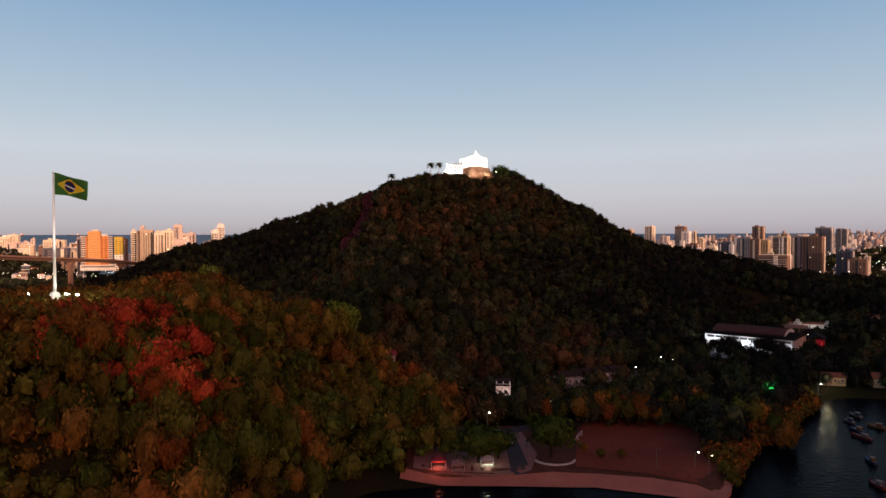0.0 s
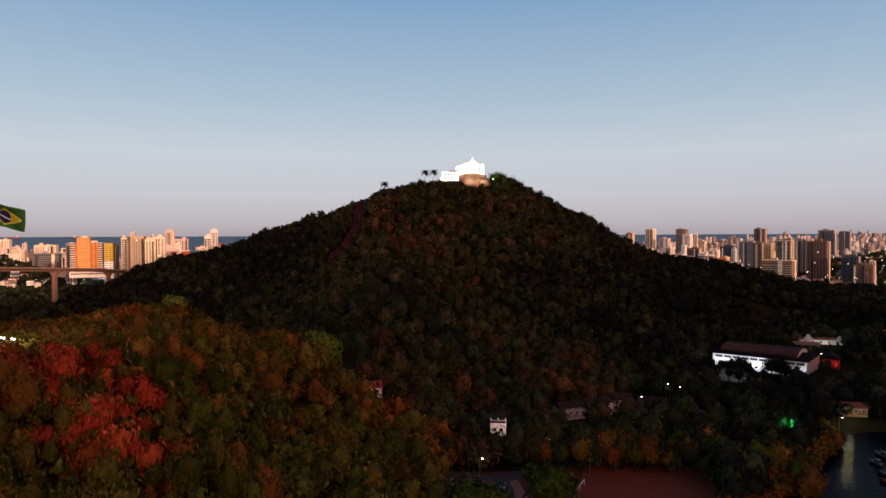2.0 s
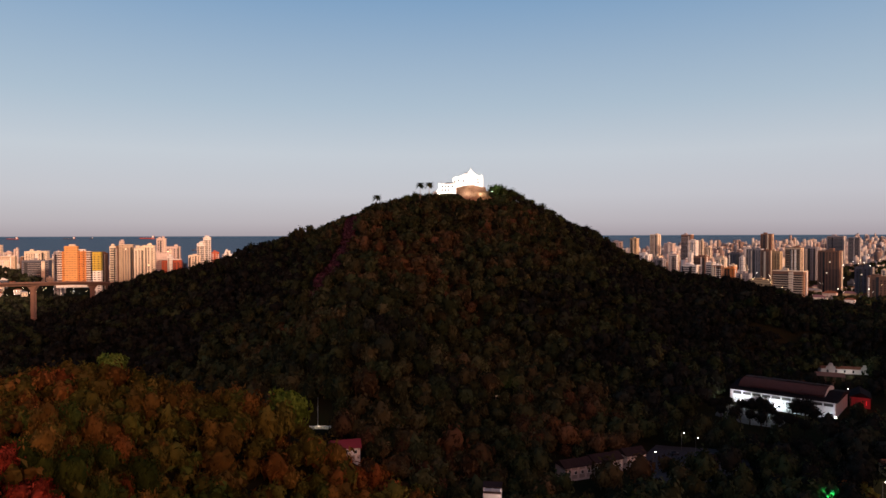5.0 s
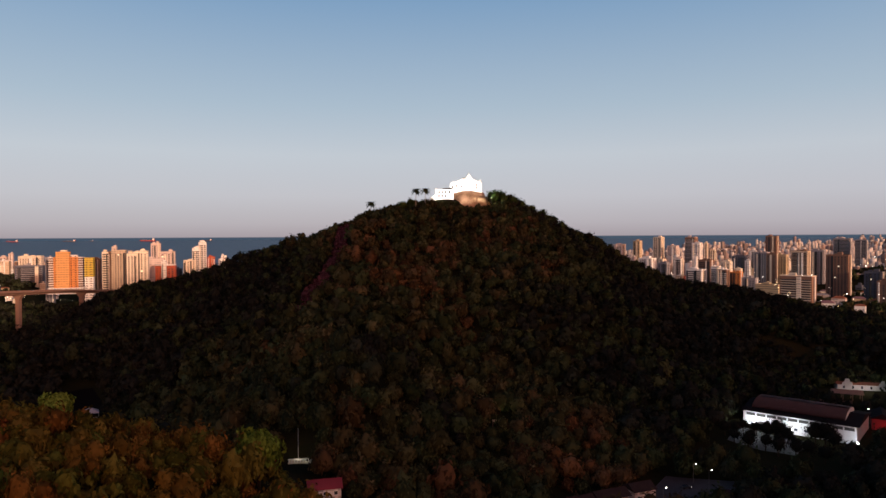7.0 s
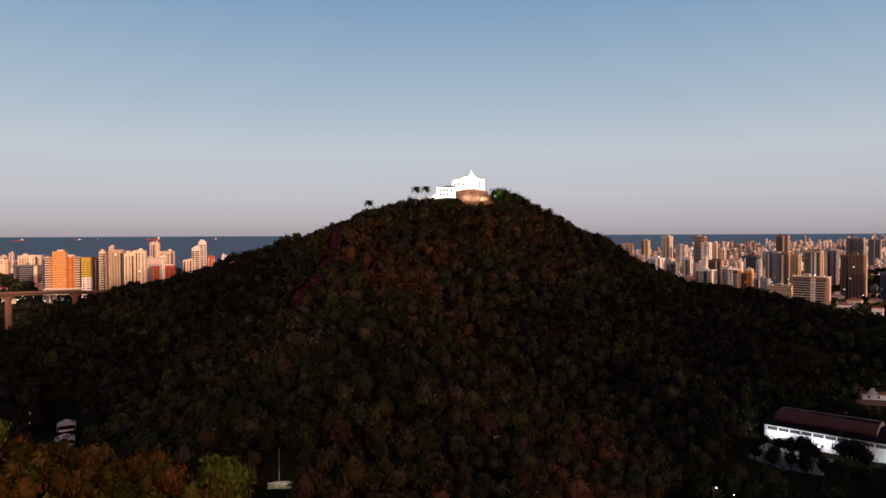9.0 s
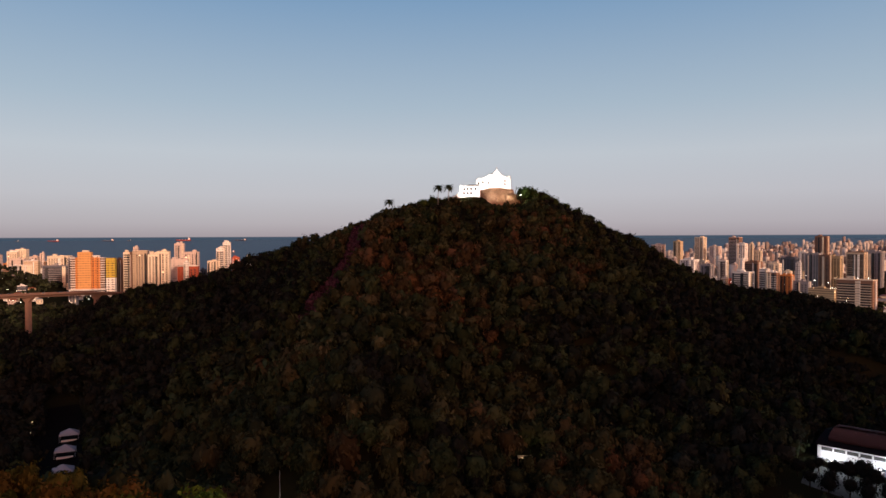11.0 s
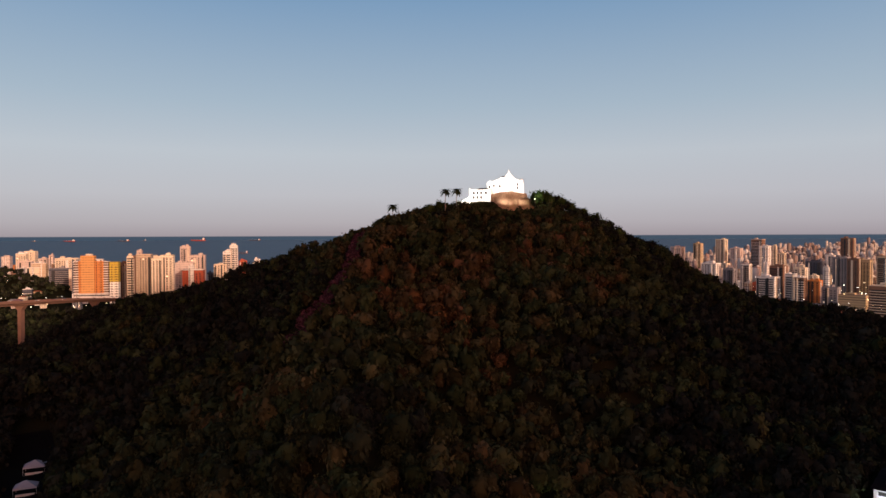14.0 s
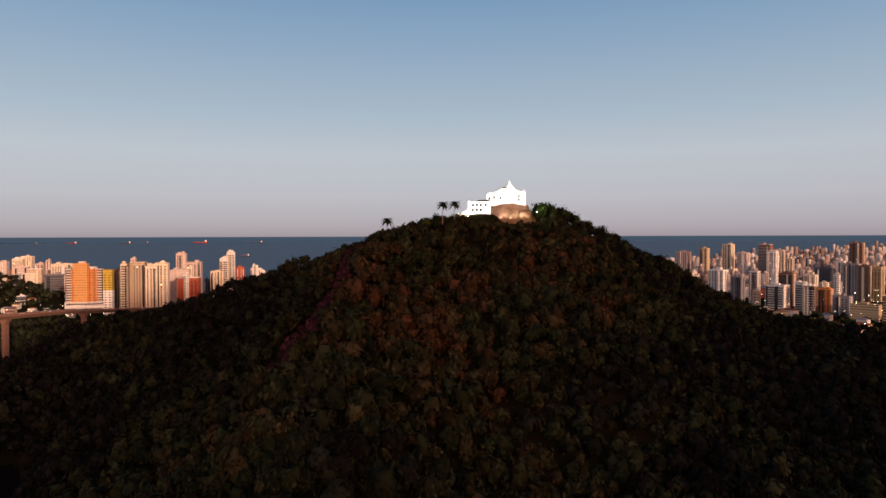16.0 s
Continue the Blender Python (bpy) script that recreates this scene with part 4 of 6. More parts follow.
bm = bmesh.new()
box(bm, (WE + EE) / 2, 0.2, 0, EE - WE, 0.4, EAVE)
box(bm, (WE + EE) / 2, D - 0.2, 0, EE - WE, 0.4, EAVE)
for ex in (WE + 0.2, EE - 0.2):
    v = [bm.verts.new((ex, yy_, zz_)) for yy_, zz_ in ((0.4, 0), (D - 0.4, 0), (D - 0.4, EAVE), (D / 2, EAVE + 2.4), (0.4, EAVE))]
    f_ = bm.faces.new(v)
    bmesh.ops.solidify(bm, geom=[f_], thickness=0.3)
part("wall", bm, M_HALLWALL, hall)
bm = bmesh.new()
prism(bm, WE - 1.2, EE + 1.2, -0.7, D + 0.7, EAVE + 0.05, EAVE + 3.0, "x")
part("roof", bm, M_BLACKROOF, hall, "wide dark eaves roof")
bm = bmesh.new()
prev = None
for k in range(13):                      # raised barrel vault along the middle
    a = math.pi * k / 12
    yy_, zz_ = D / 2 - 13.5 * math.cos(a), EAVE + 1.2 + 3.9 * math.sin(a)
    q = [bm.verts.new((xx_, yy_, zz_)) for xx_ in (WE + 3.2, EE - 6.0)]
    if prev:
        bm.faces.new((prev[0], prev[1], q[1], q[0])).smooth = True
    prev = q
bmesh.ops.solidify(bm, geom=bm.faces[:], thickness=0.25)
part("vault", bm, M_SHEET, hall, "raised brown sheet-metal vault")
for ex in (WE + 3.3, EE - 6.1):
    bm = bmesh.new()
    v = [bm.verts.new((ex, D / 2 - 13.4 * math.cos(math.pi * k / 12), EAVE + 1.2 + 3.75 * math.sin(math.pi * k / 12))) for k in range(13)]
    bm.faces.new(v)
    part("vault_end", bm, M_HALLWALL, hall)
post_me = to_mesh("pilaster", box(bmesh.new(), 0, 0, 0, 0.5, 0.36, EAVE - 0.4), M_HALLWALL)
for i in range(11):
    piece("pilaster", post_me, hall, (-25.1 + i * 5.3, -0.16, 0.2))
win = to_mesh("window_strip", box(bmesh.new(), 0, 0, 0, 4.6, 0.5, 1.6), M_DARK)
for i in range(10):
    piece("window", win, hall, (-25.1 + (i + 0.5) * 5.3, -0.04, 6.9))
win = to_mesh("low_window", box(bmesh.new(), 0, 0, 0, 3.4, 0.5, 1.2), M_GLASS)
for i in range(7):
    piece("window", win, hall, (-20 + i * 6.6, -0.06, 2.2))
for i, (lx, ly, lz, w) in enumerate(((-19.2, -6.0, 5.4, 9500), (0, -6.0, 4.8, 7500), (29.6, -5.0, 3.0, 2600))):
    q = at_hall(lx, ly, lz)
    lamp("hall_flood", "POINT", q, w, (0.86, 0.95, 1.0), None, 0.35)
    fl = thing("wall_floodlight", (q.x, q.y, q.z - 0.5), "bright white floodlight on the sports hall front", "floodlight", "hall floodlights")
    part("arm", rod(bmesh.new(), (0, 0, -0.3), (3.9, 4.6, -0.3), 0.06), M_STEEL, fl)
    part("lens", ball(bmesh.new(), (0, 0, 0), 0.55, 2, 0.8), M_BULB, fl, "glowing white lens")

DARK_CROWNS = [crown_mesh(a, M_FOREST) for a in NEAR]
for i, (hx, hy, hr) in enumerate(((-22, -16, 3.0), (-15, -17, 3.7), (-9.5, -19, 4.6), (-4, -17, 5.2), (1, -20, 4.4), (12, -13, 5.4), (16.5, -12, 6.2), (21, -16, 4.8), (7, -30, 3.4), (40, -12, 4.6), (-35, -8, 5.0), (-36, -22, 5.2), (14, -36, 4.2), (33, -34, 4.4), (-27, -30, 3.6), (22, -42, 4.0), (-20, -38, 3.6), (-12, -42, 4.2), (-5, -38, 3.8), (2, -43, 4.4), (9, -39, 3.6), (-24, -23, 3.2), (-1, -29, 3.4), (-14, -30, 3.2))):
    q = at_hall(hx, hy, 0)
    tree(q.x, q.y, land1(q.x, q.y) + hr * 1.15 + 0.6, hr, DARK_CROWNS[i % 5], TRUNKS[i % 3], "dark tree against the floodlit sports hall front", "hall trees", i * 61, 1.0)

annex = thing("red_annex", (253, 448, 2.6), "dark annex with a red-lit wall beside the sports hall", "building", "", -30)
part("wall", box(bmesh.new(), 0, 9, 0, 10, 18, 6.5), M_REDROOF, annex)
bm = bmesh.new()
prism(bm, -5.6, 5.6, -0.8, 18.8, 6.55, 9.4, "y")
part("roof", bm, M_BLACKROOF, annex)
part("lamp_bar", box(bmesh.new(), 3.0, -0.3, 2.2, 0.35, 0.3, 2.4), M_REDLED, annex, "glowing red light bar")
lamp("annex_glow", "POINT", (252, 442.0, 6.0), 700, (1.0, 0.06, 0.06), None, 0.3)

# ---------------------------------------------------------------- bridge
bridge = thing("highway_bridge", (-446, 760, 0), "concrete box-girder highway bridge on tall piers", "bridge")


def deck_x(y):
    return 0.06 * (y - 760)


def deck_z(y):
    return 55.2 - 0.057 * (y - 760) - 0.034 * max(0.0, y - 870)


bm = bmesh.new()
ys = list(range(430, 1131, 20))
for prof in (((-9.2, -0.9), (9.2, -0.9), (9.2, 0), (-9.2, 0)), ((-4, -3.4), (4, -3.4), (5, -0.9), (-5, -0.9))):
    prev = None
    for y in ys:
        ring = [bm.verts.new((deck_x(y) + px_, y - 760, deck_z(y) + pz_)) for px_, pz_ in prof]
        if prev:
            for i in range(4):
                bm.faces.new((prev[i], prev[(i + 1) % 4], ring[(i + 1) % 4], ring[i]))
        prev = ring
bmesh.ops.recalc_face_normals(bm, faces=bm.faces[:])
part("deck", bm, M_CONC, bridge)
for s in (-9.0, 0.0, 9.0):
    bm = bmesh.new()
    prev = None
    for y in ys:
        ring = [bm.verts.new((deck_x(y) + s + a, y - 760, deck_z(y) + b)) for a, b in ((-0.2, 0.02), (0.2, 0.02), (0.12, 1.0), (-0.12, 1.0))]
        if prev:
            for i in range(4):
                bm.faces.new((prev[i], prev[(i + 1) % 4], ring[(i + 1) % 4], ring[i]))
        prev = ring
    part("barrier", bm, M_CONC, bridge)
for y in (560, 790, 900, 1010):
    bm = bmesh.new()
    top = deck_z(y) - 3.4
    box(bm, deck_x(y), y - 760, -4, 3.6, 5.2, top + 2)
    v0 = [bm.verts.new((deck_x(y) + a, y - 760 + b, top - 4.5)) for a, b in ((-1.9, -2.7), (1.9, -2.7), (1.9, 2.7), (-1.9, 2.7))]
    v1 = [bm.verts.new((deck_x(y) + a, y - 760 + b, top)) for a, b in ((-5.5, -2.9), (5.5, -2.9), (5.5, 2.9), (-5.5, 2.9))]
    for i in range(4):
        bm.faces.new((v0[i], v0[(i + 1) % 4], v1[(i + 1) % 4], v1[i]))
    bm.faces.new(v0[::-1])
    bm.faces.new(v1)
    part("pier", bm, M_CONC, bridge)

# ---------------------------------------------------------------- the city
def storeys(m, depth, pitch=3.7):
    """Paints the dark of windows and recessed storeys into the wall colour; too fine to build at this distance."""
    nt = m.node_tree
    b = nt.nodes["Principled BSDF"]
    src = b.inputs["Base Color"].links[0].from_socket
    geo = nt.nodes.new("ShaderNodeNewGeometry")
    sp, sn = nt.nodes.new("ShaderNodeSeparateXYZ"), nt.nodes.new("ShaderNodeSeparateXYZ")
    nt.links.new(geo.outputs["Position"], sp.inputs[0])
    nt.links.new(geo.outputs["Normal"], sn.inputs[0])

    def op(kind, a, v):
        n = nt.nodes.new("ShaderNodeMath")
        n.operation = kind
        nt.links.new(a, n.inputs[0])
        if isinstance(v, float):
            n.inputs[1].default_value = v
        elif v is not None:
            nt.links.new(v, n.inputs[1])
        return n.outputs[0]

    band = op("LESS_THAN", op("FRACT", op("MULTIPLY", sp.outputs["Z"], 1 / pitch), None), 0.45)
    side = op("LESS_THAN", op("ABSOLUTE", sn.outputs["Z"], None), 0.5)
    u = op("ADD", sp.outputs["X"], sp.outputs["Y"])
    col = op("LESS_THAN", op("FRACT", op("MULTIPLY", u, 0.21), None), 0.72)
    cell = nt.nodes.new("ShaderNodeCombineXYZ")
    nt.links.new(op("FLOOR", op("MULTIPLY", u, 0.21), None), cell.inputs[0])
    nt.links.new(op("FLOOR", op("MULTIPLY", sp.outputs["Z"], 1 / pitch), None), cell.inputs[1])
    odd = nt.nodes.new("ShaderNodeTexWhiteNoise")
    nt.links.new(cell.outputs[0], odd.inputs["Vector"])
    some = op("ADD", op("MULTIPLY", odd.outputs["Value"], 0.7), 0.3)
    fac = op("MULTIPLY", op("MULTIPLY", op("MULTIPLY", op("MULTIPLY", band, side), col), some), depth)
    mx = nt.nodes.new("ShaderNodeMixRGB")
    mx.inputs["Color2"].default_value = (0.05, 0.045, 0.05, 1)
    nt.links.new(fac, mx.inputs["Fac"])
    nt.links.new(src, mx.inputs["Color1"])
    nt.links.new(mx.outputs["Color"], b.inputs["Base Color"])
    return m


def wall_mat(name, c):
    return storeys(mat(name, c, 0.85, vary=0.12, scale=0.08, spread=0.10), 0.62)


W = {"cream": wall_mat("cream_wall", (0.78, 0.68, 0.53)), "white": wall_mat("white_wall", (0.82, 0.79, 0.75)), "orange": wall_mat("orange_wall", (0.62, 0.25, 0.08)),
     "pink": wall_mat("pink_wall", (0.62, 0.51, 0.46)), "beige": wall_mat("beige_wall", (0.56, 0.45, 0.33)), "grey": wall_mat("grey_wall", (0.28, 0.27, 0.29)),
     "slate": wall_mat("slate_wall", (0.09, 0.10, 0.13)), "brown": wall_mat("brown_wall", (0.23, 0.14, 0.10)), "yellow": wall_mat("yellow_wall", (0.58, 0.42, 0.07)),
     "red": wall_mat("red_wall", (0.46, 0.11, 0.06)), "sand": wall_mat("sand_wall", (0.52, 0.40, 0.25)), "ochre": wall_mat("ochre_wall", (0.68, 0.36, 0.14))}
GROUND_Z = 2.6
rc = random.Random(11)
PANE = to_mesh("pane", box(bmesh.new(), 0, 0, -0.5, 1, 1, 1), M_GLASS)
LITPANE = to_mesh("lit_pane", box(bmesh.new(), 0, 0, -0.5, 1, 1, 1), M_LITPANE)
SLABS = {k: to_mesh("balcony", box(bmesh.new(), 0, 0, -0.5, 1, 1, 1), m) for k, m in W.items()}


def tower(x, y, w, d, top, rz, wall, style="grid", trim=None, label="", floor=3.7, cols=None, tanks=2, base=GROUND_Z):
    """A block of flats. style: grid (windows singly), bands (balconies storey by storey), blank."""
    h = top - base
    t = thing("apartment_building" if h > 22 else "city_house", (x, y, base), label or ("%s high-rise apartment block in evening light" % wall if h > 22 else "low %s town building" % wall), "building", "city buildings", rz)
    bm = bmesh.new()
    box(bm, 0, 0, -2, w, d, h + 2)
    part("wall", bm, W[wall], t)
    bm = bmesh.new()
    for s in (-1, 1):
        box(bm, 0, s * (d / 2 - 0.15), h, w, 0.3, 0.9)
        box(bm, s * (w / 2 - 0.15), 0, h, 0.3, d - 0.6, 0.9)
    box(bm, 0, 0, h + 0.02, w - 0.7, d - 0.7, 0.12)
    roof = part("roof", bm, W[trim or wall], t)
    for i in range(tanks):
        bm = bmesh.new()
        tw = rc.uniform(0.22, 0.45) * min(w, d)
        box(bm, rc.uniform(-0.25, 0.25) * w, rc.uniform(-0.2, 0.2) * d, h + 0.1, tw, tw * rc.uniform(0.7, 1.2), rc.uniform(2.2, 5.0))
        part("water_tank", bm, W[trim or wall], t)
    if h > 24:
        # dark glass strips stand for dark recesses, the pale ones are pilasters
        for k in range(rc.choice((1, 2, 2, 3))):
            px_, wide = rc.uniform(-0.42, 0.42) * w, rc.uniform(0.06, 0.13) * w
            piece("pilaster", PANE if rc.random() < 0.45 else SLABS[rc.choice(("white", "cream", wall))], t, (px_, -d / 2 - 0.5, h * 0.5), size=(wide, 1.6, h * rc.uniform(0.88, 1.0)))
        if rz < 0:
            piece("pilaster", SLABS[rc.choice(("white", "cream", wall))], t, (w / 2 + 0.4, rc.uniform(-0.3, 0.3) * d, h * 0.5), size=(1.6, 0.16 * d, h))
    n = max(1, int((h - 3) / floor))
    if style == "blank":
        return t
    for k in range(n):
        z = 3.2 + k * floor
        if style == "grid":
            c = cols or max(2, int(w / 5.2))
            for j in range(c):
                lit = rc.random() < 0.02
                piece("window", LITPANE if lit else PANE, t, ((j + 0.5) / c * w * 0.9 - w * 0.45, -d / 2, z + 0.6), size=(w / c * 0.42, 0.16, 1.7))
            if rz < 0:
                piece("window", PANE, t, (w / 2, 0, z + 0.6), size=(0.16, d * 0.4, 1.5))
        else:
            piece("window", PANE, t, (0, -d / 2, z + 0.9), size=(w * 0.88, 0.2, 1.8))
            piece("balcony", SLABS[trim or wall], t, (0, -d / 2 - 0.55, z - 0.55), size=(w * 0.94, 1.1, 1.05))
            if rz < 0:
                piece("window", PANE, t, (w / 2, 0, z + 0.9), size=(0.2, d * 0.5, 1.3))
    return t

tower(-1060, 1609, 21.3, 18.5, 79.5, 17, "cream", "grid", trim='white')
tower(-1054, 1630, 22.6, 19.7, 84.3, 17, "cream", "grid")
tower(-1253, 1861, 49.7, 22.0, 42.0, 5, "orange", "blank")
tower(-1046, 1659, 20.5, 17.8, 66.2, 17, "pink", "grid")
tower(-1029, 1665, 9.0, 10.0, 74.0, 17, "pink", "blank")
tower(-884, 1511, 43.7, 22.0, 71.9, 17, "cream", "grid")
tower(-823, 1411, 49.1, 22.0, 55.8, 17, "slate", "bands", trim='grey')
tower(-641, 1175, 12.1, 10.6, 78.8, 17, "grey", "grid")
tower(-581, 1206, 14.2, 12.3, 75.0, 17, "brown", "grid")
tower(-527, 1135, 11.6, 10.1, 87.8, 17, "cream", "bands", trim='cream')
tower(-520, 1133, 3.3, 10.0, 88.7, 17, "brown", "blank", tanks=0)
tower(-506, 1134, 20.5, 17.8, 90.5, 17, "beige", "grid", cols=5, tanks=0)
tower(-514, 1135, 6.6, 10.0, 96.5, 17, "pink", "blank")
tower(-506, 1155, 5.1, 10.0, 83.7, 17, "beige", "grid")
tower(-481, 1127, 16.3, 14.2, 85.4, 17, "cream", "grid")
tower(-469, 1133, 17.9, 15.6, 89.5, 17, "cream", "grid")
tower(-506, 1267, 15.7, 13.7, 100.2, 17, "pink", "grid")
tower(-488, 1275, 24.1, 21.0, 85.3, 17, "pink", "grid")
tower(-500, 1251, 30.0, 22.0, 73.4, 17, "pink", "blank")
tower(-456, 1191, 30.9, 22.0, 64.5, 17, "red", "grid", trim='white')
tower(-455, 1181, 7.7, 10.0, 71.1, 17, "white", "blank")
tower(-449, 1306, 13.3, 11.6, 90.4, 17, "white", "bands", trim='white')
tower(-439, 1312, 13.4, 11.7, 101.5, 17, "white", "bands", trim='white', label='stepped white apartment tower near the sea')
tower(-458, 1299, 20.8, 18.1, 68.5, 17, "cream", "grid")
tower(-432, 1336, 13.6, 11.8, 73.2, 17, "red", "blank")
tower(-501, 1355, 10.9, 10.0, 50.5, 17, "slate", "grid")
tower(-431, 1405, 10.4, 10.0, 74.2, 17, "white", "blank")
tower(-450, 1459, 20.9, 18.2, 65.8, 17, "white", "grid")
tower(-447, 1487, 15.9, 13.8, 57.6, 17, "white", "grid")
tower(-1175, 1708, 19.0, 16.5, 69.5, 17, "pink", "grid")
tower(513, 2010, 31.1, 20.8, 85.5, -46, "pink", "grid")
tower(552, 1960, 21, 14, 95.0, -46, "sand", "grid")
tower(611, 1958, 25.2, 16.8, 105.5, -46, "cream", "grid", label='tall cream tower with a sunlit side')
tower(737, 2210, 30.1, 20, 77.0, -46, "pink", "grid")
tower(685, 1910, 28, 18.7, 105.3, -46, "brown", "bands", trim='pink')
tower(682, 1860, 22.5, 15, 89.8, -46, "white", "grid")
tower(705, 1860, 10.1, 6.8, 89.8, -46, "cream", "blank")
tower(743, 1910, 17.2, 11.4, 70.1, -46, "cream", "grid")
tower(493, 1460, 16.8, 11.2, 62.4, -46, "white", "bands", trim='pink')
tower(453, 1430, 20.7, 13.8, 55.0, -46, "grey", "grid")
tower(444, 1510, 30.8, 20.5, 61.8, -46, "white", "grid")
tower(506, 1402, 9.2, 6.2, 67.7, -46, "white", "blank")
tower(538, 1430, 27.7, 18.4, 60.3, -46, "brown", "bands", trim='brown')
tower(474, 1310, 29.9, 21.7, 47.8, -46, "white", "bands", trim='white')
tower(504, 1295, 14.8, 9.9, 53.4, -46, "white", "bands", trim='white')
tower(508, 1272, 16.3, 10.9, 49.0, -46, "brown", "bands", trim='white')
tower(592, 1460, 20.2, 13.4, 55.8, -46, "cream", "grid")
tower(536, 1283, 18.7, 12.5, 43.6, -46, "orange", "grid", label='narrow orange tower with a dark side')
tower(610, 1402, 9, 6, 59.3, -46, "white", "blank")
tower(688, 1610, 31, 20.7, 61.4, -46, "slate", "grid")
tower(726, 1630, 16.7, 11.2, 74.1, -46, "white", "grid")
tower(689, 1510, 26.6, 17.7, 73.8, -46, "grey", "grid")
tower(1004, 2110, 32.1, 21.4, 107.0, -46, "brown", "grid")
tower(701, 1490, 19.2, 12.8, 71.0, -46, "brown", "grid")
tower(731, 1510, 24.5, 16.3, 68.1, -46, "sand", "grid")
tower(730, 1430, 30.3, 20.2, 78.0, -46, "beige", "bands", trim='brown')
tower(566, 1130, 47, 22, 46, -46, "brown", "bands", trim='cream', label='wide brown block with pale balcony bands')
tower(565, 1220, 37.5, 25, 26.2, -46, "sand", "blank")
tower(555, 1270, 23.5, 15.6, 34.2, -46, "grey", "grid")
tower(666, 1192, 33, 20, 76.5, -46, "brown", "grid", label='square brown tower with an orange sunlit flank')
tower(795, 1490, 30, 20, 77.7, -46, "grey", "grid")
tower(1070, 1860, 40, 26.6, 100.2, -46, "grey", "bands", trim='grey')
tower(1088, 1810, 25.2, 16.8, 95.5, -46, "slate", "bands", trim='grey')
tower(692, 1140, 24.8, 16.6, 51.5, -46, "slate", "grid")
tower(689, 1100, 28.7, 19.1, 38.8, -46, "brown", "grid")


def orange_tower(x, y, base):
    """Two orange wings beside a taller ochre core, white balconies at both ends, on a pale podium."""
    t = thing("apartment_building", (x, y, base), "tall orange apartment tower with white balconies at both ends", "building", "city buildings", 17)
    top = 80.5 - base
    part("wall", box(bmesh.new(), 0, 8, -2, 35, 15, top + 2), W["orange"], t)
    part("stair_core", box(bmesh.new(), -4, 3, -2, 19, 12, 91 - base), W["ochre"], t, "taller ochre stair core")
    part("water_tank", box(bmesh.new(), -3, 4, 89.05 - base, 9, 7, 2.6), W["cream"], t)
    part("roof_pavilion", box(bmesh.new(), 11, 7, top + 0.02, 10, 8, 3.2), W["white"], t)
    for k in range(int((top - 4) / 3.7)):
        z = 7.6 + 3.7 * k
        for sx, w in ((-21.2, 7.4), (21.0, 7.0)):
            piece("balcony", SLABS["white"], t, (sx, 6, z), size=(w, 12, 1.1))
        for wx in (-13.6, 7.6, 14.0):
            piece("window", PANE, t, (wx, 0.5 if wx > 0 or wx < -13.5 else -3, z + 1.5), size=(2.0, 0.24, 1.5))
    # brown boxes give the balcony gaps their shade by colour
    for sx in (-21.2, 21.0):
        part("balcony_wall", box(bmesh.new(), sx, 9, -2, 6.2, 10, top + 1), W["brown"], t, "brown wall standing for the shaded recess behind the balconies")
    part("podium", box(bmesh.new(), 4, -3, -2, 56, 12, 9.5), W["white"], t, "pale podium with a long window band")
    piece("window", PANE, t, (4, -9.0, 4.6), size=(52, 0.2, 1.6))


orange_tower(-594, 1138, 24)
two = thing("apartment_building", (-557, 1138, GROUND_Z), "narrow tower, yellow above and white below", "building", "city buildings", 17)
part("wall", box(bmesh.new(), 0, 6, -2, 12.5, 12, 48), W["white"], two)
part("upper_wall", box(bmesh.new(), -0.1, 6, 46.02, 12.7, 12.2, 31), W["yellow"], two, "yellow upper storeys")
for k in range(18):
    for wx in (-3.4, 3.0):
        piece("window", PANE, two, (wx, -0.1, 6 + 3.7 * k), size=(1.8, 0.2, 1.5))
# mid-rise blocks behind the left shore
for i in range(16):
    x, y = rc.uniform(-1010, -830), rc.uniform(1480, 1550)
    tower(x, y, rc.uniform(18, 34), rc.uniform(10, 16), rc.choice((44, 50, 56, 62)) * rc.uniform(0.9, 1.1), 17 + rc.uniform(-6, 6), rc.choice(("white", "cream", "pink", "grey", "brown", "beige")), "blank", trim=rc.choice(("white", "cream", None)), tanks=1)
# filling blocks between the placed ones
for i in range(120):
    y = rc.uniform(1300, 2050)
    x = rc.uniform(0.25, 0.72) * (y - 80) if rc.random() < 0.85 else rc.uniform(-0.75, -0.42) * (y - 80)
    if y > coast_y(x) - 60 or (x < 0 and y > 1420):
        continue
    w, d = rc.uniform(9, 19), rc.uniform(9, 17)
    top = rc.choice((9, 11, 13, 16, 20, 26, 34, 42)) * rc.uniform(0.8, 1.15)
    tower(x, y, w, d, top, rc.uniform(-52, -34) if x > 0 else rc.uniform(5, 25), rc.choice(("cream", "white", "pink", "white", "brown", "beige", "slate", "grey", "cream", "white", "red", "brown")),
          rc.choice(("blank", "bands", "bands")) if y < 1750 else "blank", trim=rc.choice(("white", "cream", None)), floor=5.0)


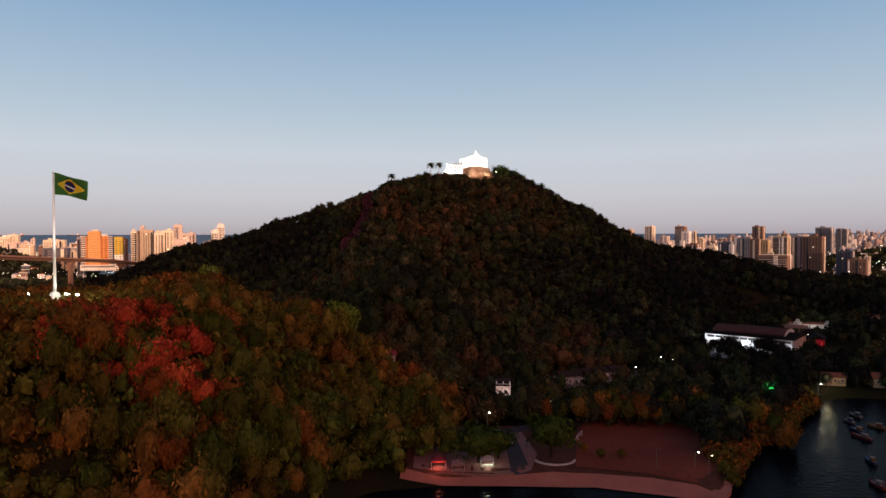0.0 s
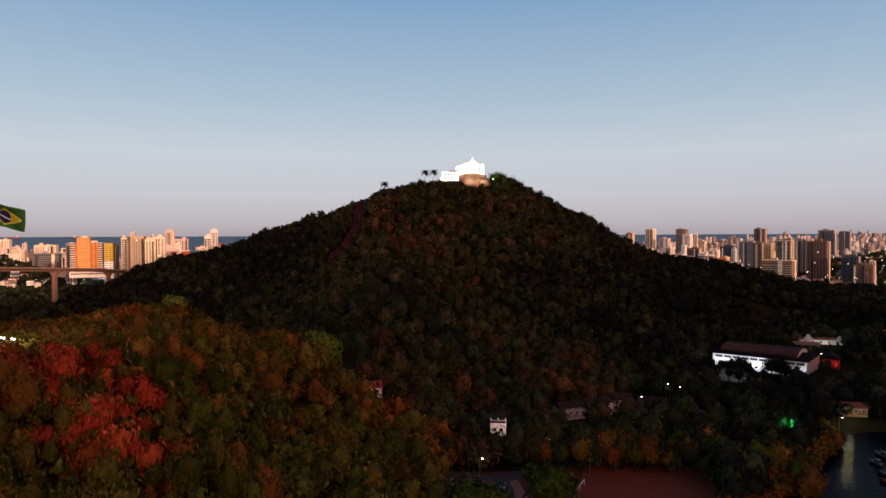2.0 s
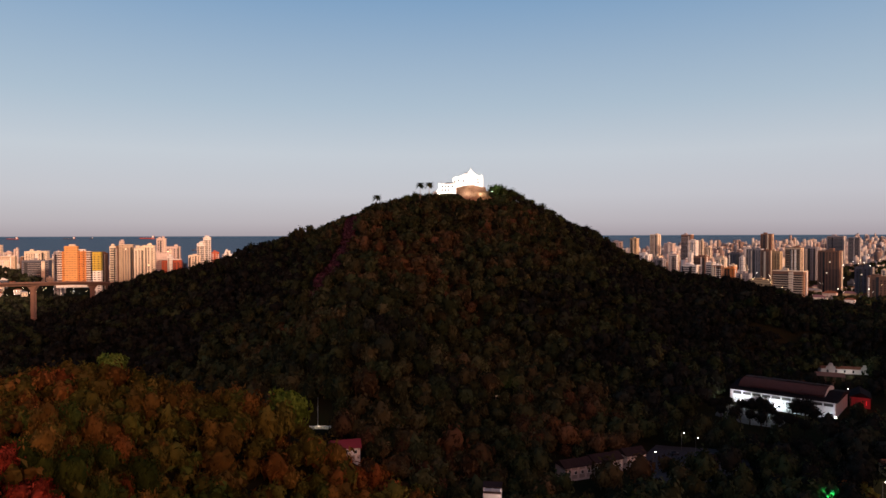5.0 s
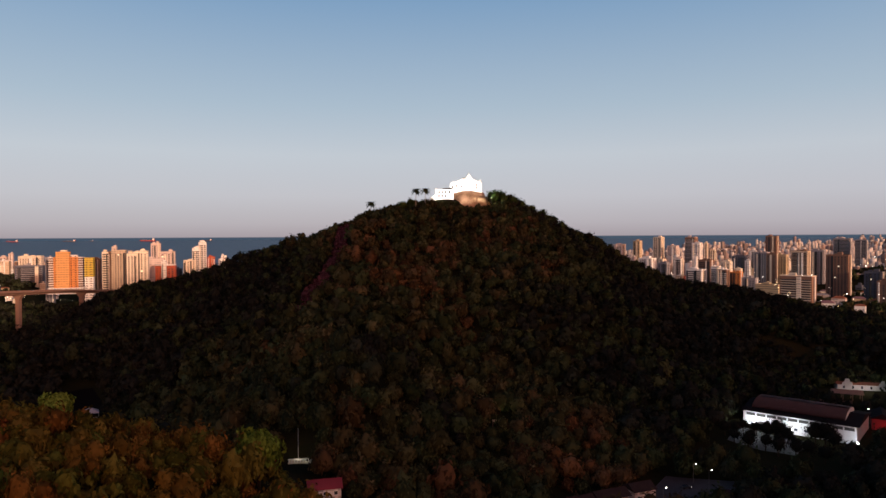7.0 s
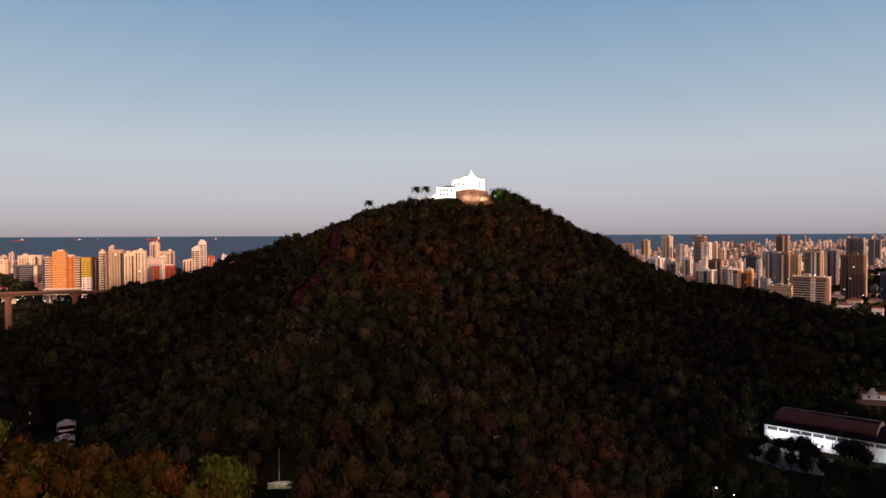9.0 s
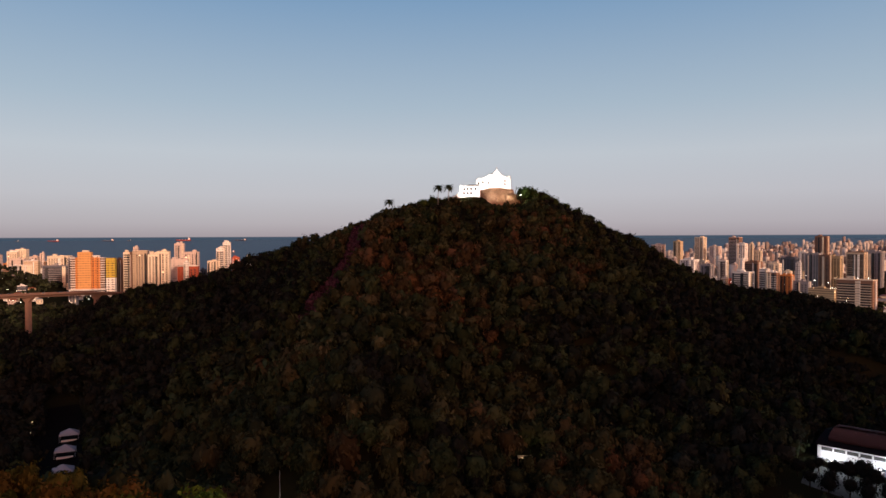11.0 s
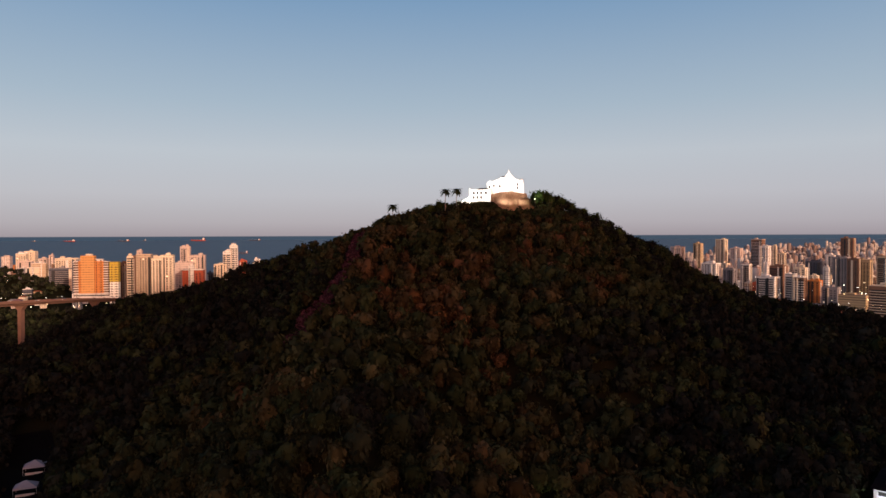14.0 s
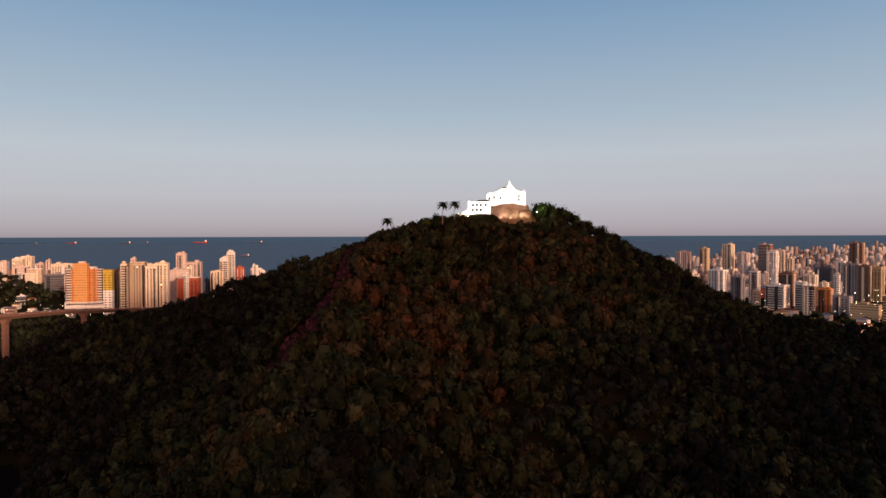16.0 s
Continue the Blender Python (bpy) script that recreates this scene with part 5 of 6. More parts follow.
def island_mat(name, stops, rough=0.85):
    m = bpy.data.materials.new(name)
    m.use_nodes = True
    nt = m.node_tree
    ramp = nt.nodes.new("ShaderNodeValToRGB")
    els = ramp.color_ramp.elements
    els[0].position, els[0].color = stops[0][0], (*stops[0][1], 1)
    els[1].position, els[1].color = stops[-1][0], (*stops[-1][1], 1)
    for p, c in stops[1:-1]:
        els.new(p).color = (*c, 1)
    geo = nt.nodes.new("ShaderNodeNewGeometry")
    nt.links.new(geo.outputs["Random Per Island"], ramp.inputs["Fac"])
    nt.links.new(ramp.outputs["Color"], nt.nodes["Principled BSDF"].inputs["Base Color"])
    nt.nodes["Principled BSDF"].inputs["Roughness"].default_value = rough
    return m


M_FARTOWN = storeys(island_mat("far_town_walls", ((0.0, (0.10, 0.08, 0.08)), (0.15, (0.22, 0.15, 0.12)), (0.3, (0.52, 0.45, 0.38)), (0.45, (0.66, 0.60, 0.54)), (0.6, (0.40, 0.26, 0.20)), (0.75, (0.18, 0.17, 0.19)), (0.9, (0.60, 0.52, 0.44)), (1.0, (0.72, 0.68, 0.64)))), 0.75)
vs, fs = [], []
CUBE_F = np.array([(0, 1, 2, 3), (7, 6, 5, 4), (0, 4, 5, 1), (1, 5, 6, 2), (2, 6, 7, 3), (3, 7, 4, 0)])
for i in range(4300):
    y = rc.uniform(1700, 3300) if i % 3 else rc.uniform(2400, 3700)
    x = rc.uniform(0.22, 0.76) * (y - 80)
    if y > coast_y(x) - 40:
        continue
    g = land1(x, y)
    a_, w, d = radians(rc.uniform(-58, -28)), rc.uniform(3.5, 8.5), rc.uniform(2.5, 6)
    h = rc.choice((6, 7, 8, 9, 11, 14, 18, 24, 32, 42)) * rc.uniform(0.8, 1.2)
    blocks = [(w, d, h, 0, 0)] + ([(w * 0.35, d * 0.35, h + rc.uniform(2, 5), w * rc.uniform(-0.4, 0.4), 0)] if h > 15 else [])
    for bw, bd, bh, ox, oy in blocks:
        base = len(vs)
        for zz in (-3, bh):
            for sx, sy in ((-1, -1), (-1, 1), (1, 1), (1, -1)):
                px_, py_ = sx * bw + ox, sy * bd + oy
                vs.append((x + px_ * math.cos(a_) - py_ * math.sin(a_), y + px_ * math.sin(a_) + py_ * math.cos(a_), g + zz))
        fs.append(CUBE_F + base)
far_town = tagged(new("distant_town", raw_mesh("distant_town", np.array(vs), np.concatenate(fs), M_FARTOWN)), "crowded pale apartment blocks stretching to the sea", "city", kind="stuff")

# ---------------------------------------------------------------- low town, trees and lights round the towers
houses = random.Random(23)


def low_house(x, y, w, d, h, rz, wall, roof_m, label):
    z = land1(x, y)
    t = thing("house", (x, y, z), label, "house", "low houses", rz)
    part("wall", box(bmesh.new(), 0, 0, -1.5, w, d, h + 1.5), wall, t)
    bm = bmesh.new()
    hip(bm, -w / 2 - 0.5, w / 2 + 0.5, -d / 2 - 0.5, d / 2 + 0.5, h + 0.02, h + 0.24 * min(w, d), d * 0.4)
    part("roof", bm, roof_m, t)
    pane = to_mesh("window", box(bmesh.new(), 0, 0, 0, 1.3, 0.2, 1.3), M_GLASS)
    for k in range(max(2, int(w / 4))):
        piece("window", pane, t, (-w / 2 + (k + 0.5) * w / max(2, int(w / 4)), -d / 2 - 0.02, h * 0.45))
    return t


WALLS = (M_WHITE, W["cream"], W["pink"], W["white"], W["sand"])
ROOFS = (M_TILE, M_SHEET, M_TILE, W["grey"])
for i in range(12):
    y = houses.uniform(1180, 1330)
    x = 28 + houses.uniform(-0.80, -0.66) * (y - 196)
    low_house(x, y, houses.uniform(9, 16), houses.uniform(8, 12), houses.uniform(4, 9), houses.uniform(0, 40), WALLS[i % 5], ROOFS[i % 4], "low pale house among trees near the bridge")
for i in range(30):
    x, y = houses.uniform(300, 440), houses.uniform(400, 640)
    if land1(x, y) > 8 or (236 < x < 335 and 450 < y < 570):
        continue
    low_house(x, y, houses.uniform(9, 15), houses.uniform(8, 11), houses.uniform(4, 7), houses.uniform(-40, 10), WALLS[i % 5], ROOFS[(i + 1) % 4], "low town house with a tiled roof below the hill")
for i in range(34):
    y = houses.uniform(960, 1260)
    low_house(houses.uniform(0.40, 0.70) * (y - 100), y, houses.uniform(12, 24), houses.uniform(10, 16), houses.uniform(5, 12), houses.uniform(-55, -30), WALLS[i % 5], ROOFS[i % 4], "low town building at the foot of the towers")

spots = []
for i in range(800):
    y = houses.uniform(860, 1300)
    x = houses.uniform(0.30, 0.72) * (y - 80)
    if abs(x + 446 - 0.06 * (y - 760)) < 14 or y < ridge_y(x) + 20 and land1(x, y) > 8:
        continue
    rad = houses.uniform(3, 6)
    spots.append((x, y, land1(x, y) + rad * 0.9, rad, houses.random() * 0.7))
for i in range(1150):
    y = houses.uniform(560, 1125)
    x = 28 + houses.uniform(-0.92, -0.50) * (y - 130)
    if abs(x + 446 - 0.06 * (y - 760)) < 8 or land1(x, y) > 10:
        continue
    rad = houses.uniform(4.5, 7.5)
    spots.append((x, y, land1(x, y) + rad * 0.6, rad, houses.random() * 0.25))
for i in range(420):
    x, y = houses.uniform(-1080, -800), houses.uniform(1290, 1440)
    rad = houses.uniform(4, 7)
    spots.append((x, y, land1(x, y) + rad * 0.7, rad, houses.random() * 0.25))
for i in range(260):
    x, y = houses.uniform(860, 1150), houses.uniform(1380, 1600)
    rad = houses.uniform(5, 8)
    spots.append((x, y, land1(x, y) + rad * 0.7, rad, houses.random() * 0.5))
for i in range(760):
    x, y = houses.uniform(232, 480), houses.uniform(340, 660)
    if land1(x, y) > 9 or y < shore_y(x) + 8 or (236 < x < 312 and 462 < y < 548) or (238 < x < 270 and 415 < y < 470):
        continue
    rad = houses.uniform(3.0, 5.2)
    spots.append((x, y, land1(x, y) + rad + 0.5, rad, houses.random() * 0.7))
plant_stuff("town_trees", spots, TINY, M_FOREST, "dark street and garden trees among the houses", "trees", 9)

for light_m, count, label in ((M_SODIUM, 230, "scattered warm street lights of the town"), (M_BULB, 260, "scattered white lights of the town")):
    bm = bmesh.new()
    for i in range(count):
        y = houses.uniform(960, 2300)
        y = y if i % 4 else 1130 + (y - 960) * 0.16
        x = houses.uniform(0.30, 0.72) * (y - 80) if i % 4 else houses.uniform(-0.80, -0.42) * (y - 150)
        ball(bm, (x, y, land1(x, y) + (houses.uniform(8, 30) if i % 4 else 8)), houses.uniform(0.22, 0.58 if i % 4 else 0.42) * y / 1400, 1)
    tagged(new("street_lights", to_mesh("street_lights", bm, light_m)), label, "street light", kind="stuff")
# a floodlit yard and a lit white block among the towers
for fx, fy, fz, pw in ((880, 1985, 16, 90000), (915, 1945, 16, 90000), (770, 1990, 30, 60000), (620, 1380, 12, 14000), (655, 1395, 12, 14000)):
    lamp("yard_flood", "POINT", (fx, fy, fz), pw, (0.92, 1.0, 0.86), None, 0.8)
for i, (fx, fy, fw) in enumerate(((885, 2010, 60), (925, 1975, 50))):
    low_house(fx, fy, fw, 24, 10, -45, M_WHITE, W["white"], "long white floodlit shed among the towers")

# ---------------------------------------------------------------- cars
CAR_PAINT = [mat("car_" + n, c, 0.35, vary=0.05) for n, c in (("white", (0.6, 0.6, 0.6)), ("silver", (0.35, 0.36, 0.38)), ("black", (0.03, 0.03, 0.035)), ("red", (0.30, 0.03, 0.03)), ("blue", (0.04, 0.09, 0.25)))]
M_TYRE = mat("tyre_rubber", (0.02, 0.02, 0.02), 0.9)
M_HEAD = mat("car_headlight", (0.9, 0.9, 0.8), 0.3, emit=(1.0, 0.9, 0.7), power=8)


def car_meshes(paint):
    b = bmesh.new()
    box(b, 0, 0, 0.35, 4.3, 1.75, 0.62)
    bmesh.ops.bevel(b, geom=b.edges[:], offset=0.16, segments=2, affect="EDGES")
    c = bmesh.new()
    r = bmesh.ops.create_cube(c, size=1, matrix=Matrix.Translation((-0.2, 0, 1.2)) @ Matrix.Diagonal((2.3, 1.55, 0.55, 1)))
    for v in r["verts"]:
        if v.co.z > 1.2:
            v.co.x = -0.2 + (v.co.x + 0.2) * 0.7
            v.co.y *= 0.85
    bmesh.ops.bevel(c, geom=c.edges[:], offset=0.08, segments=2, affect="EDGES")
    w = rod(bmesh.new(), (0, -0.11, 0), (0, 0.11, 0), 0.33, None, 14)
    h = ball(bmesh.new(), (0, 0, 0), 0.13, 1)
    return to_mesh("body", b, paint), to_mesh("cabin", c, M_GLASS), to_mesh("wheel", w, M_TYRE), to_mesh("headlight", h, M_HEAD)


CARS = [car_meshes(p) for p in CAR_PAINT]
CAR_NAMES = ("white", "silver", "black", "red", "blue")


def car(x, y, z, rz, k, where, group):
    t = thing("car", (x, y, z), "small %s car %s" % (CAR_NAMES[k], where), "car", group, rz)
    b, c, w, h = CARS[k]
    piece("body", b, t, (0, 0, 0))
    piece("cabin", c, t, (0, 0, 0))
    for sx in (-1.35, 1.35):
        for sy in (-0.8, 0.8):
            piece("wheel", w, t, (sx, sy, 0.33))
    for sy in (-0.6, 0.6):
        piece("headlight", h, t, (2.12, sy, 0.72))


cr = random.Random(4)
for i in range(18):
    y = 690 + i * 17 + cr.uniform(-5, 5)
    lane = cr.choice((-6.6, -3.4, 3.4, 6.6))
    car(-446 + deck_x(y) + lane, y, deck_z(y), 266.6 if lane < 0 else 86.6, cr.randrange(5), "driving on the bridge", "bridge traffic")
for i, (x, y, rz) in enumerate(((24.6, 250, 80), (25.2, 243, 84), (104, 344, 20), (108, 351, 20), (121, 352, 110), (128, 356, 110), (134, 360, 110), (116, 366, 10), (124, 340, 15))):
    car(x, y, land1(x, y) + (0.5 if y < 300 else 0.16), rz, i % 5 if i else 0, "parked on the asphalt", "parked cars")

# ---------------------------------------------------------------- street lamps
POST = to_mesh("post", rod(bmesh.new(), (0, 0, 0), (0, 0, 1), 0.09, 0.06, 8), M_POST)
ARM = to_mesh("arm", rod(bmesh.new(), (0, 0, 0), (0.9, -0.5, 0.12), 0.05, 0.04, 6), M_POST)
HEADM = to_mesh("lamp_head", ball(bmesh.new(), (0.9, -0.5, 0.1), 0.25, 2, 0.7), M_BULB)
HEADW = to_mesh("lamp_head", ball(bmesh.new(), (0.9, -0.5, 0.1), 0.24, 2, 0.7), M_SODIUM)
HEADOFF = to_mesh("lamp_head", ball(bmesh.new(), (0.9, -0.5, 0.1), 0.28, 2, 0.5), M_POST)


def street_lamp(x, y, top, glow, label, watts=0):
    z = land1(x, y)
    t = thing("street_lamp", (x, y, z), label, "street lamp", "street lamps")
    piece("post", POST, t, (0, 0, 0), size=(1, 1, top - z))
    piece("arm", ARM, t, (0, 0, top - z - 0.02))
    piece("lamp_head", {"white": HEADM, "warm": HEADW, "off": HEADOFF}[glow], t, (0, 0, top - z))
    if watts:
        lamp("street_light", "POINT", (x + 0.9, y - 0.9, top - 0.5), watts, (1.0, 0.92, 0.75) if glow == "white" else (1.0, 0.62, 0.25), None, 0.25)


for x, y, top, glow, wt_ in ((17, 257, 10.8, "white", 120), (13.2, 260, 9.8, "off", 0), (100, 346.4, 10.6, "white", 160), (126.4, 277.4, 9.2, "white", 0), (44.2, 279, 10.5, "white", 100),
                            (202.4, 354.2, 9.2, "white", 90), (121.6, 372.6, 11, "white", 60), (125.4, 365, 11, "white", 0), (83.2, 218, 8, "white", 50), (85, 211.2, 9.2, "warm", 0),
                            (70, 216.5, 9.5, "off", 0), (57, 262, 9, "off", 0), (-226, 486.8, 14, "warm", 420), (-217.4, 471.6, 14, "warm", 420), (-207.4, 456, 13, "warm", 700),
                            (-300, 505, 10, "white", 0), (235, 352, 9, "warm", 120), (262, 380, 9, "white", 60), (300, 452, 9, "white", 120), (325, 496, 8, "white", 200), (258, 470, 9, "white", 0), (266, 560, 9, "white", 0), (230, 330, 8, "warm", 160), (181.5, 319.5, 7.5, "white", 800)):
    street_lamp(x, y, top, glow, {"white": "lit white street lamp on a thin post", "warm": "lit warm street lamp on a thin post", "off": "unlit street lamp on a thin pale post"}[glow], wt_)
for x, y, z in ((-28, 637, 129.5), (-51, 640, 121), (-44, 640, 122), (54, 676, 143), (5, 668, 140)):
    t = thing("path_lamp", (x, y, z), "small path lamp glowing among the crest trees", "lamp", "crest lamps")
    piece("post", POST, t, (0, 0, -4), size=(0.8, 0.8, 6))
    piece("lamp_head", HEADM, t, (-0.9, 0.5, 2), size=(1, 1, 1))
lamp("crest_glow", "POINT", (-24, 645, 131), 600, (0.8, 1.0, 0.6), None, 0.4)
hut = thing("hilltop_shelter", (-48, 641, 118), "small pale shelter with a tiled roof near the hilltop", "shelter")
part("wall", box(bmesh.new(), 0, 0, -2, 7, 4, 4.6), W["pink"], hut)
bm = bmesh.new()
prism(bm, -4, 4, -2.6, 2.6, 2.65, 4.0, "x")
part("roof", bm, M_TILE, hut)

# ---------------------------------------------------------------- the waterfront park
def park_tree(x, y, z, rad, label, me, tall=0.75):
    t = tree(x, y, z, rad, me, TRUNKS[0], label, "park trees", x * 7, tall)
    return t


M_ALMOND = foliage("almond_leaves", ((0.0, (0.045, 0.075, 0.014)), (1.0, (0.08, 0.105, 0.02))))
UMBRELLA = crown_mesh(crown(90, 900, 0.10, 14, 0.85, core=6), M_ALMOND)
park_tree(37, 228.5, 11.0, 9.4, "broad almond tree inside a curved bench wall", UMBRELLA, 0.9)
park_tree(12, 222.5, 9.2, 9.4, "broad spreading tree shading the beach stalls", UMBRELLA, 0.9)
park_tree(19, 227, 8.0, 6.6, "broad spreading tree shading the beach stalls", UMBRELLA, 0.9)
for i, (x, y) in enumerate(((50, 234), (54.4, 227.5), (61.6, 227))):
    park_tree(x, y, 4.6, 2.0, "small round shrub at the edge of the field", CROWNS[i], 0.9)
pk = random.Random(8)
for i in range(60):
    x = pk.uniform(40, 130)
    y = 262 + pk.uniform(0, 22) - max(0, (x - 78) * 0.35)
    if abs(y - (262 + (x - 24) * 0.47)) < 4:
        continue
    r_ = pk.uniform(3.2, 5.2)
    park_tree(x, y, land1(x, y) + 3 + r_, r_, "tall dark tree along the back of the park", CROWNS[i % 5], 1.25)
bench = thing("curved_bench_wall", (38, 226, land1(38, 226)), "pale curved bench wall round the almond tree", "wall")
bm = bmesh.new()
prev = None
for k in range(22):
    a = radians(195 + k * 7.2)
    q = [bm.verts.new((math.cos(a) * r_, math.sin(a) * r_ * 0.9, z_)) for r_, z_ in ((6.6, -0.3), (7.2, -0.3), (7.2, 0.9), (6.6, 0.9))]
    if prev:
        for i in range(4):
            bm.faces.new((prev[i], prev[(i + 1) % 4], q[(i + 1) % 4], q[i]))
    prev = q
part("wall", bm, M_PALEWALL, bench)
wall_ = thing("sea_wall", (7, 214.2, land1(7, 214.2)), "low pale stone wall between beach and plaza", "wall")
bm = bmesh.new()
for k in range(14):
    box(bm, -11 + k * 2.0, 0.9 * math.sin(k * 0.5), -0.8, 1.9, 0.6, 1.9 + 0.15 * math.sin(k * 3.1), 8 * math.cos(k * 0.5))
part("wall", bm, M_PAVE, wall_)
M_REDCLOTH = mat("red_awning", (0.22, 0.02, 0.025), 0.8, vary=0.15)
M_WHITECLOTH = mat("white_awning", (0.42, 0.40, 0.43), 0.8, vary=0.08)
# dim pink: the red glow on white cloth is put into its colour
M_DIMCLOTH = mat("red_glow_awning", (0.30, 0.17, 0.16), 0.8, vary=0.3, scale=0.6)


def stall(x, y, w, d, h, cloth_m, label, rz=0):
    z = land1(x, y)
    t = thing("market_tent", (x, y, z), label, "tent", "tents", rz)
    bm = bmesh.new()
    v = [bm.verts.new(p) for p in ((-w / 2, -d / 2, h), (w / 2, -d / 2, h), (w / 2, d / 2, h), (-w / 2, d / 2, h), (0, 0, h + 0.28 * w))]
    for i in range(4):
        bm.faces.new((v[i], v[(i + 1) % 4], v[4]))
    f = [bm.verts.new((p.co.x, p.co.y, h - 0.5)) for p in v[:4]]
    for i in range(4):
        bm.faces.new((f[i], f[(i + 1) % 4], v[(i + 1) % 4], v[i]))
    part("canopy", bm, cloth_m, t)
    for sx in (-1, 1):
        for sy in (-1, 1):
            part("post", rod(bmesh.new(), (sx * (w / 2 - 0.1), sy * (d / 2 - 0.1), 0), (sx * (w / 2 - 0.1), sy * (d / 2 - 0.1), h), 0.06), M_STEEL, t)
    part("counter", box(bmesh.new(), 0, -d / 2 + 0.5, 0, w * 0.8, 0.6, 1.0), M_DIMCLOTH if cloth_m is not M_WHITECLOTH else M_WHITE, t)
    return t


stall(4.8, 217.6, 4.2, 4, 2.5, M_DIMCLOTH, "white pyramid tent on the plaza by the beach, tinted for the red glow")
stall(-1.6, 219, 5.0, 4.5, 2.8, M_REDCLOTH, "red canopy stall on the plaza by the beach")
stall(14.6, 220.5, 4.4, 3.6, 2.6, M_WHITECLOTH, "white stall lit from inside under a tree")
lamp("stall_light", "POINT", (14.6, 219.6, 4.6), 420, (0.85, 1.0, 0.75), None, 0.3)
lamp("stall_light", "POINT", (-1.5, 215.6, 4.8), 380, (1.0, 0.22, 0.14), None, 0.3)
goal = thing("football_goal", (50.4, 247.2, land1(50.4, 247.2) + 0.1), "white football goal frame on the dirt field", "goal", "", 62)
for a, b in (((0, 0, 0), (0, 0, 2.5)), ((5.4, 0, 0), (5.4, 0, 2.5)), ((0, 0, 2.5), (5.4, 0, 2.5)), ((0, 0, 2.5), (0, 1.2, 0)), ((5.4, 0, 2.5), (5.4, 1.2, 0))):
    part("bar", rod(bmesh.new(), a, b, 0.09), M_STEEL, goal)
jetty = thing("stone_jetty", (89, 209, 0), "low concrete jetty slope at the edge of the bay", "jetty", "", 60)
bm = bmesh.new()
for k in range(9):
    box(bm, -13 + k * 3.3, 0.3 * math.sin(k * 2), -2.5, 3.2, 5.5 - 0.2 * k, 3.9 + 0.12 * math.sin(k * 1.7))
part("wall", bm, M_SAND, jetty)

bank = []
for i in range(620):
    x = 92 + pk.random() * 80
    y = float(shore_y(x)) + pk.uniform(-1.5, 19)
    r_ = pk.uniform(2.0, 3.8)
    bank.append((x, y, max(land1(x, y), 0) + r_ * 0.7, r_, 0.4 + 0.55 * pk.random()))
plant_stuff("mangrove_bank", bank, FAR, M_WOOD, "bushy brown-green mangrove along the bay shore", "shrubs", 12)

# ---------------------------------------------------------------- houses in the trees
def plain_house(name, x, y, z, w, d, h, rz, wall, roof_m, label, wins=3, floors=1):
    t = thing(name, (x, y, z), label, "house", "", rz)
    part("wall", box(bmesh.new(), 0, 0, -3, w, d, h + 3), wall, t)
    bm = bmesh.new()
    prism(bm, -w / 2 - 0.6, w / 2 + 0.6, -d / 2 - 0.6, d / 2 + 0.6, h + 0.03, h + 0.3 * d, "x")
    part("roof", bm, roof_m, t)
    pane = to_mesh("window", box(bmesh.new(), 0, 0, 0, 1.2, 0.25, 1.2), M_DARK)
    frame_ = to_mesh("window_frame", box(bmesh.new(), 0, 0, -0.15, 1.5, 0.16, 1.5), M_STEEL)
    for k in range(wins):
        wx = -w / 2 + (k + 0.5) * w / wins
        o = piece("window", pane, t, (wx, -d / 2 - 0.03, h * 0.5))
        p_ = piece("window_frame", frame_, o, (0, 0, 0))
    return t


terrace = thing("white_house", (27.0, 297.5, 6.9), "small white house with two dark windows and an open roof terrace", "house", "", -8)
part("wall", box(bmesh.new(), 0, 0, -3, 6.4, 5, 8.6), M_WHITE, terrace)
part("roof", box(bmesh.new(), 0, 0, 7.9, 6.9, 5.6, 0.25), M_DARKROOF, terrace, "thin dark terrace roof")
for sx in (-3.0, 0.0, 3.0):
    for sy in (-2.3, 2.3):
        part("post", box(bmesh.new(), sx, sy, 5.62, 0.25, 0.25, 2.26), M_WHITE, terrace)
part("railing", box(bmesh.new(), 0, -2.4, 5.62, 6.2, 0.12, 0.8), M_DARKROOF, terrace)
pane = to_mesh("window", box(bmesh.new(), 0, 0, 0, 1.3, 0.25, 1.4), M_DARK)
for wx in (-1.3, 1.3):
    piece("window", pane, terrace, (wx, -2.52, 2.2))
plain_house("cottage", 64, 338, 2.6, 13, 8, 5.8, 22, W["pink"], M_DARKROOF, "long dim pink cottage under trees", 4)
plain_house("cottage", 78, 344, 2.6, 14, 8, 6.2, 22, W["pink"], M_DARKROOF, "long pale cottage with dark windows under trees", 4)
plain_house("cottage", 92, 352, 2.6, 10, 8, 6.0, 22, W["pink"], M_DARKROOF, "dim pink cottage beside the car park", 3)
plain_house("shed", 131, 349, 2.6, 14, 7, 3.6, -20, W["grey"], M_DARKROOF, "long grey shed beside the car park", 3)
plain_house("red_roof_house", -29, 317, land1(-29, 317), 11, 8, 4.2, 14, W["pink"], M_REDROOF, "house with a bright red roof in the woods", 3)
lamp("cottage_light", "POINT", (84, 333, 9.0), 420, (1.0, 0.66, 0.56), None, 0.3)
# unseen light added before the white house to brighten its wall
lamp("cottage_light", "POINT", (30, 289, 13.0), 900, (1.0, 0.7, 0.6), None, 0.3)
# unseen light added above the clearing to brighten the red-roof house
lamp("red_house_fill", "POINT", (-26, 307, land1(-26, 309) + 8.5), 900, (1.0, 0.75, 0.65), None, 0.2)
mast = thing("mast_house", (-45, 354, land1(-45, 354)), "small pale house with a balustrade and a tall thin mast", "house")
part("wall", box(bmesh.new(), 0, 0, -3, 10, 7, 8.9), W["cream"], mast)
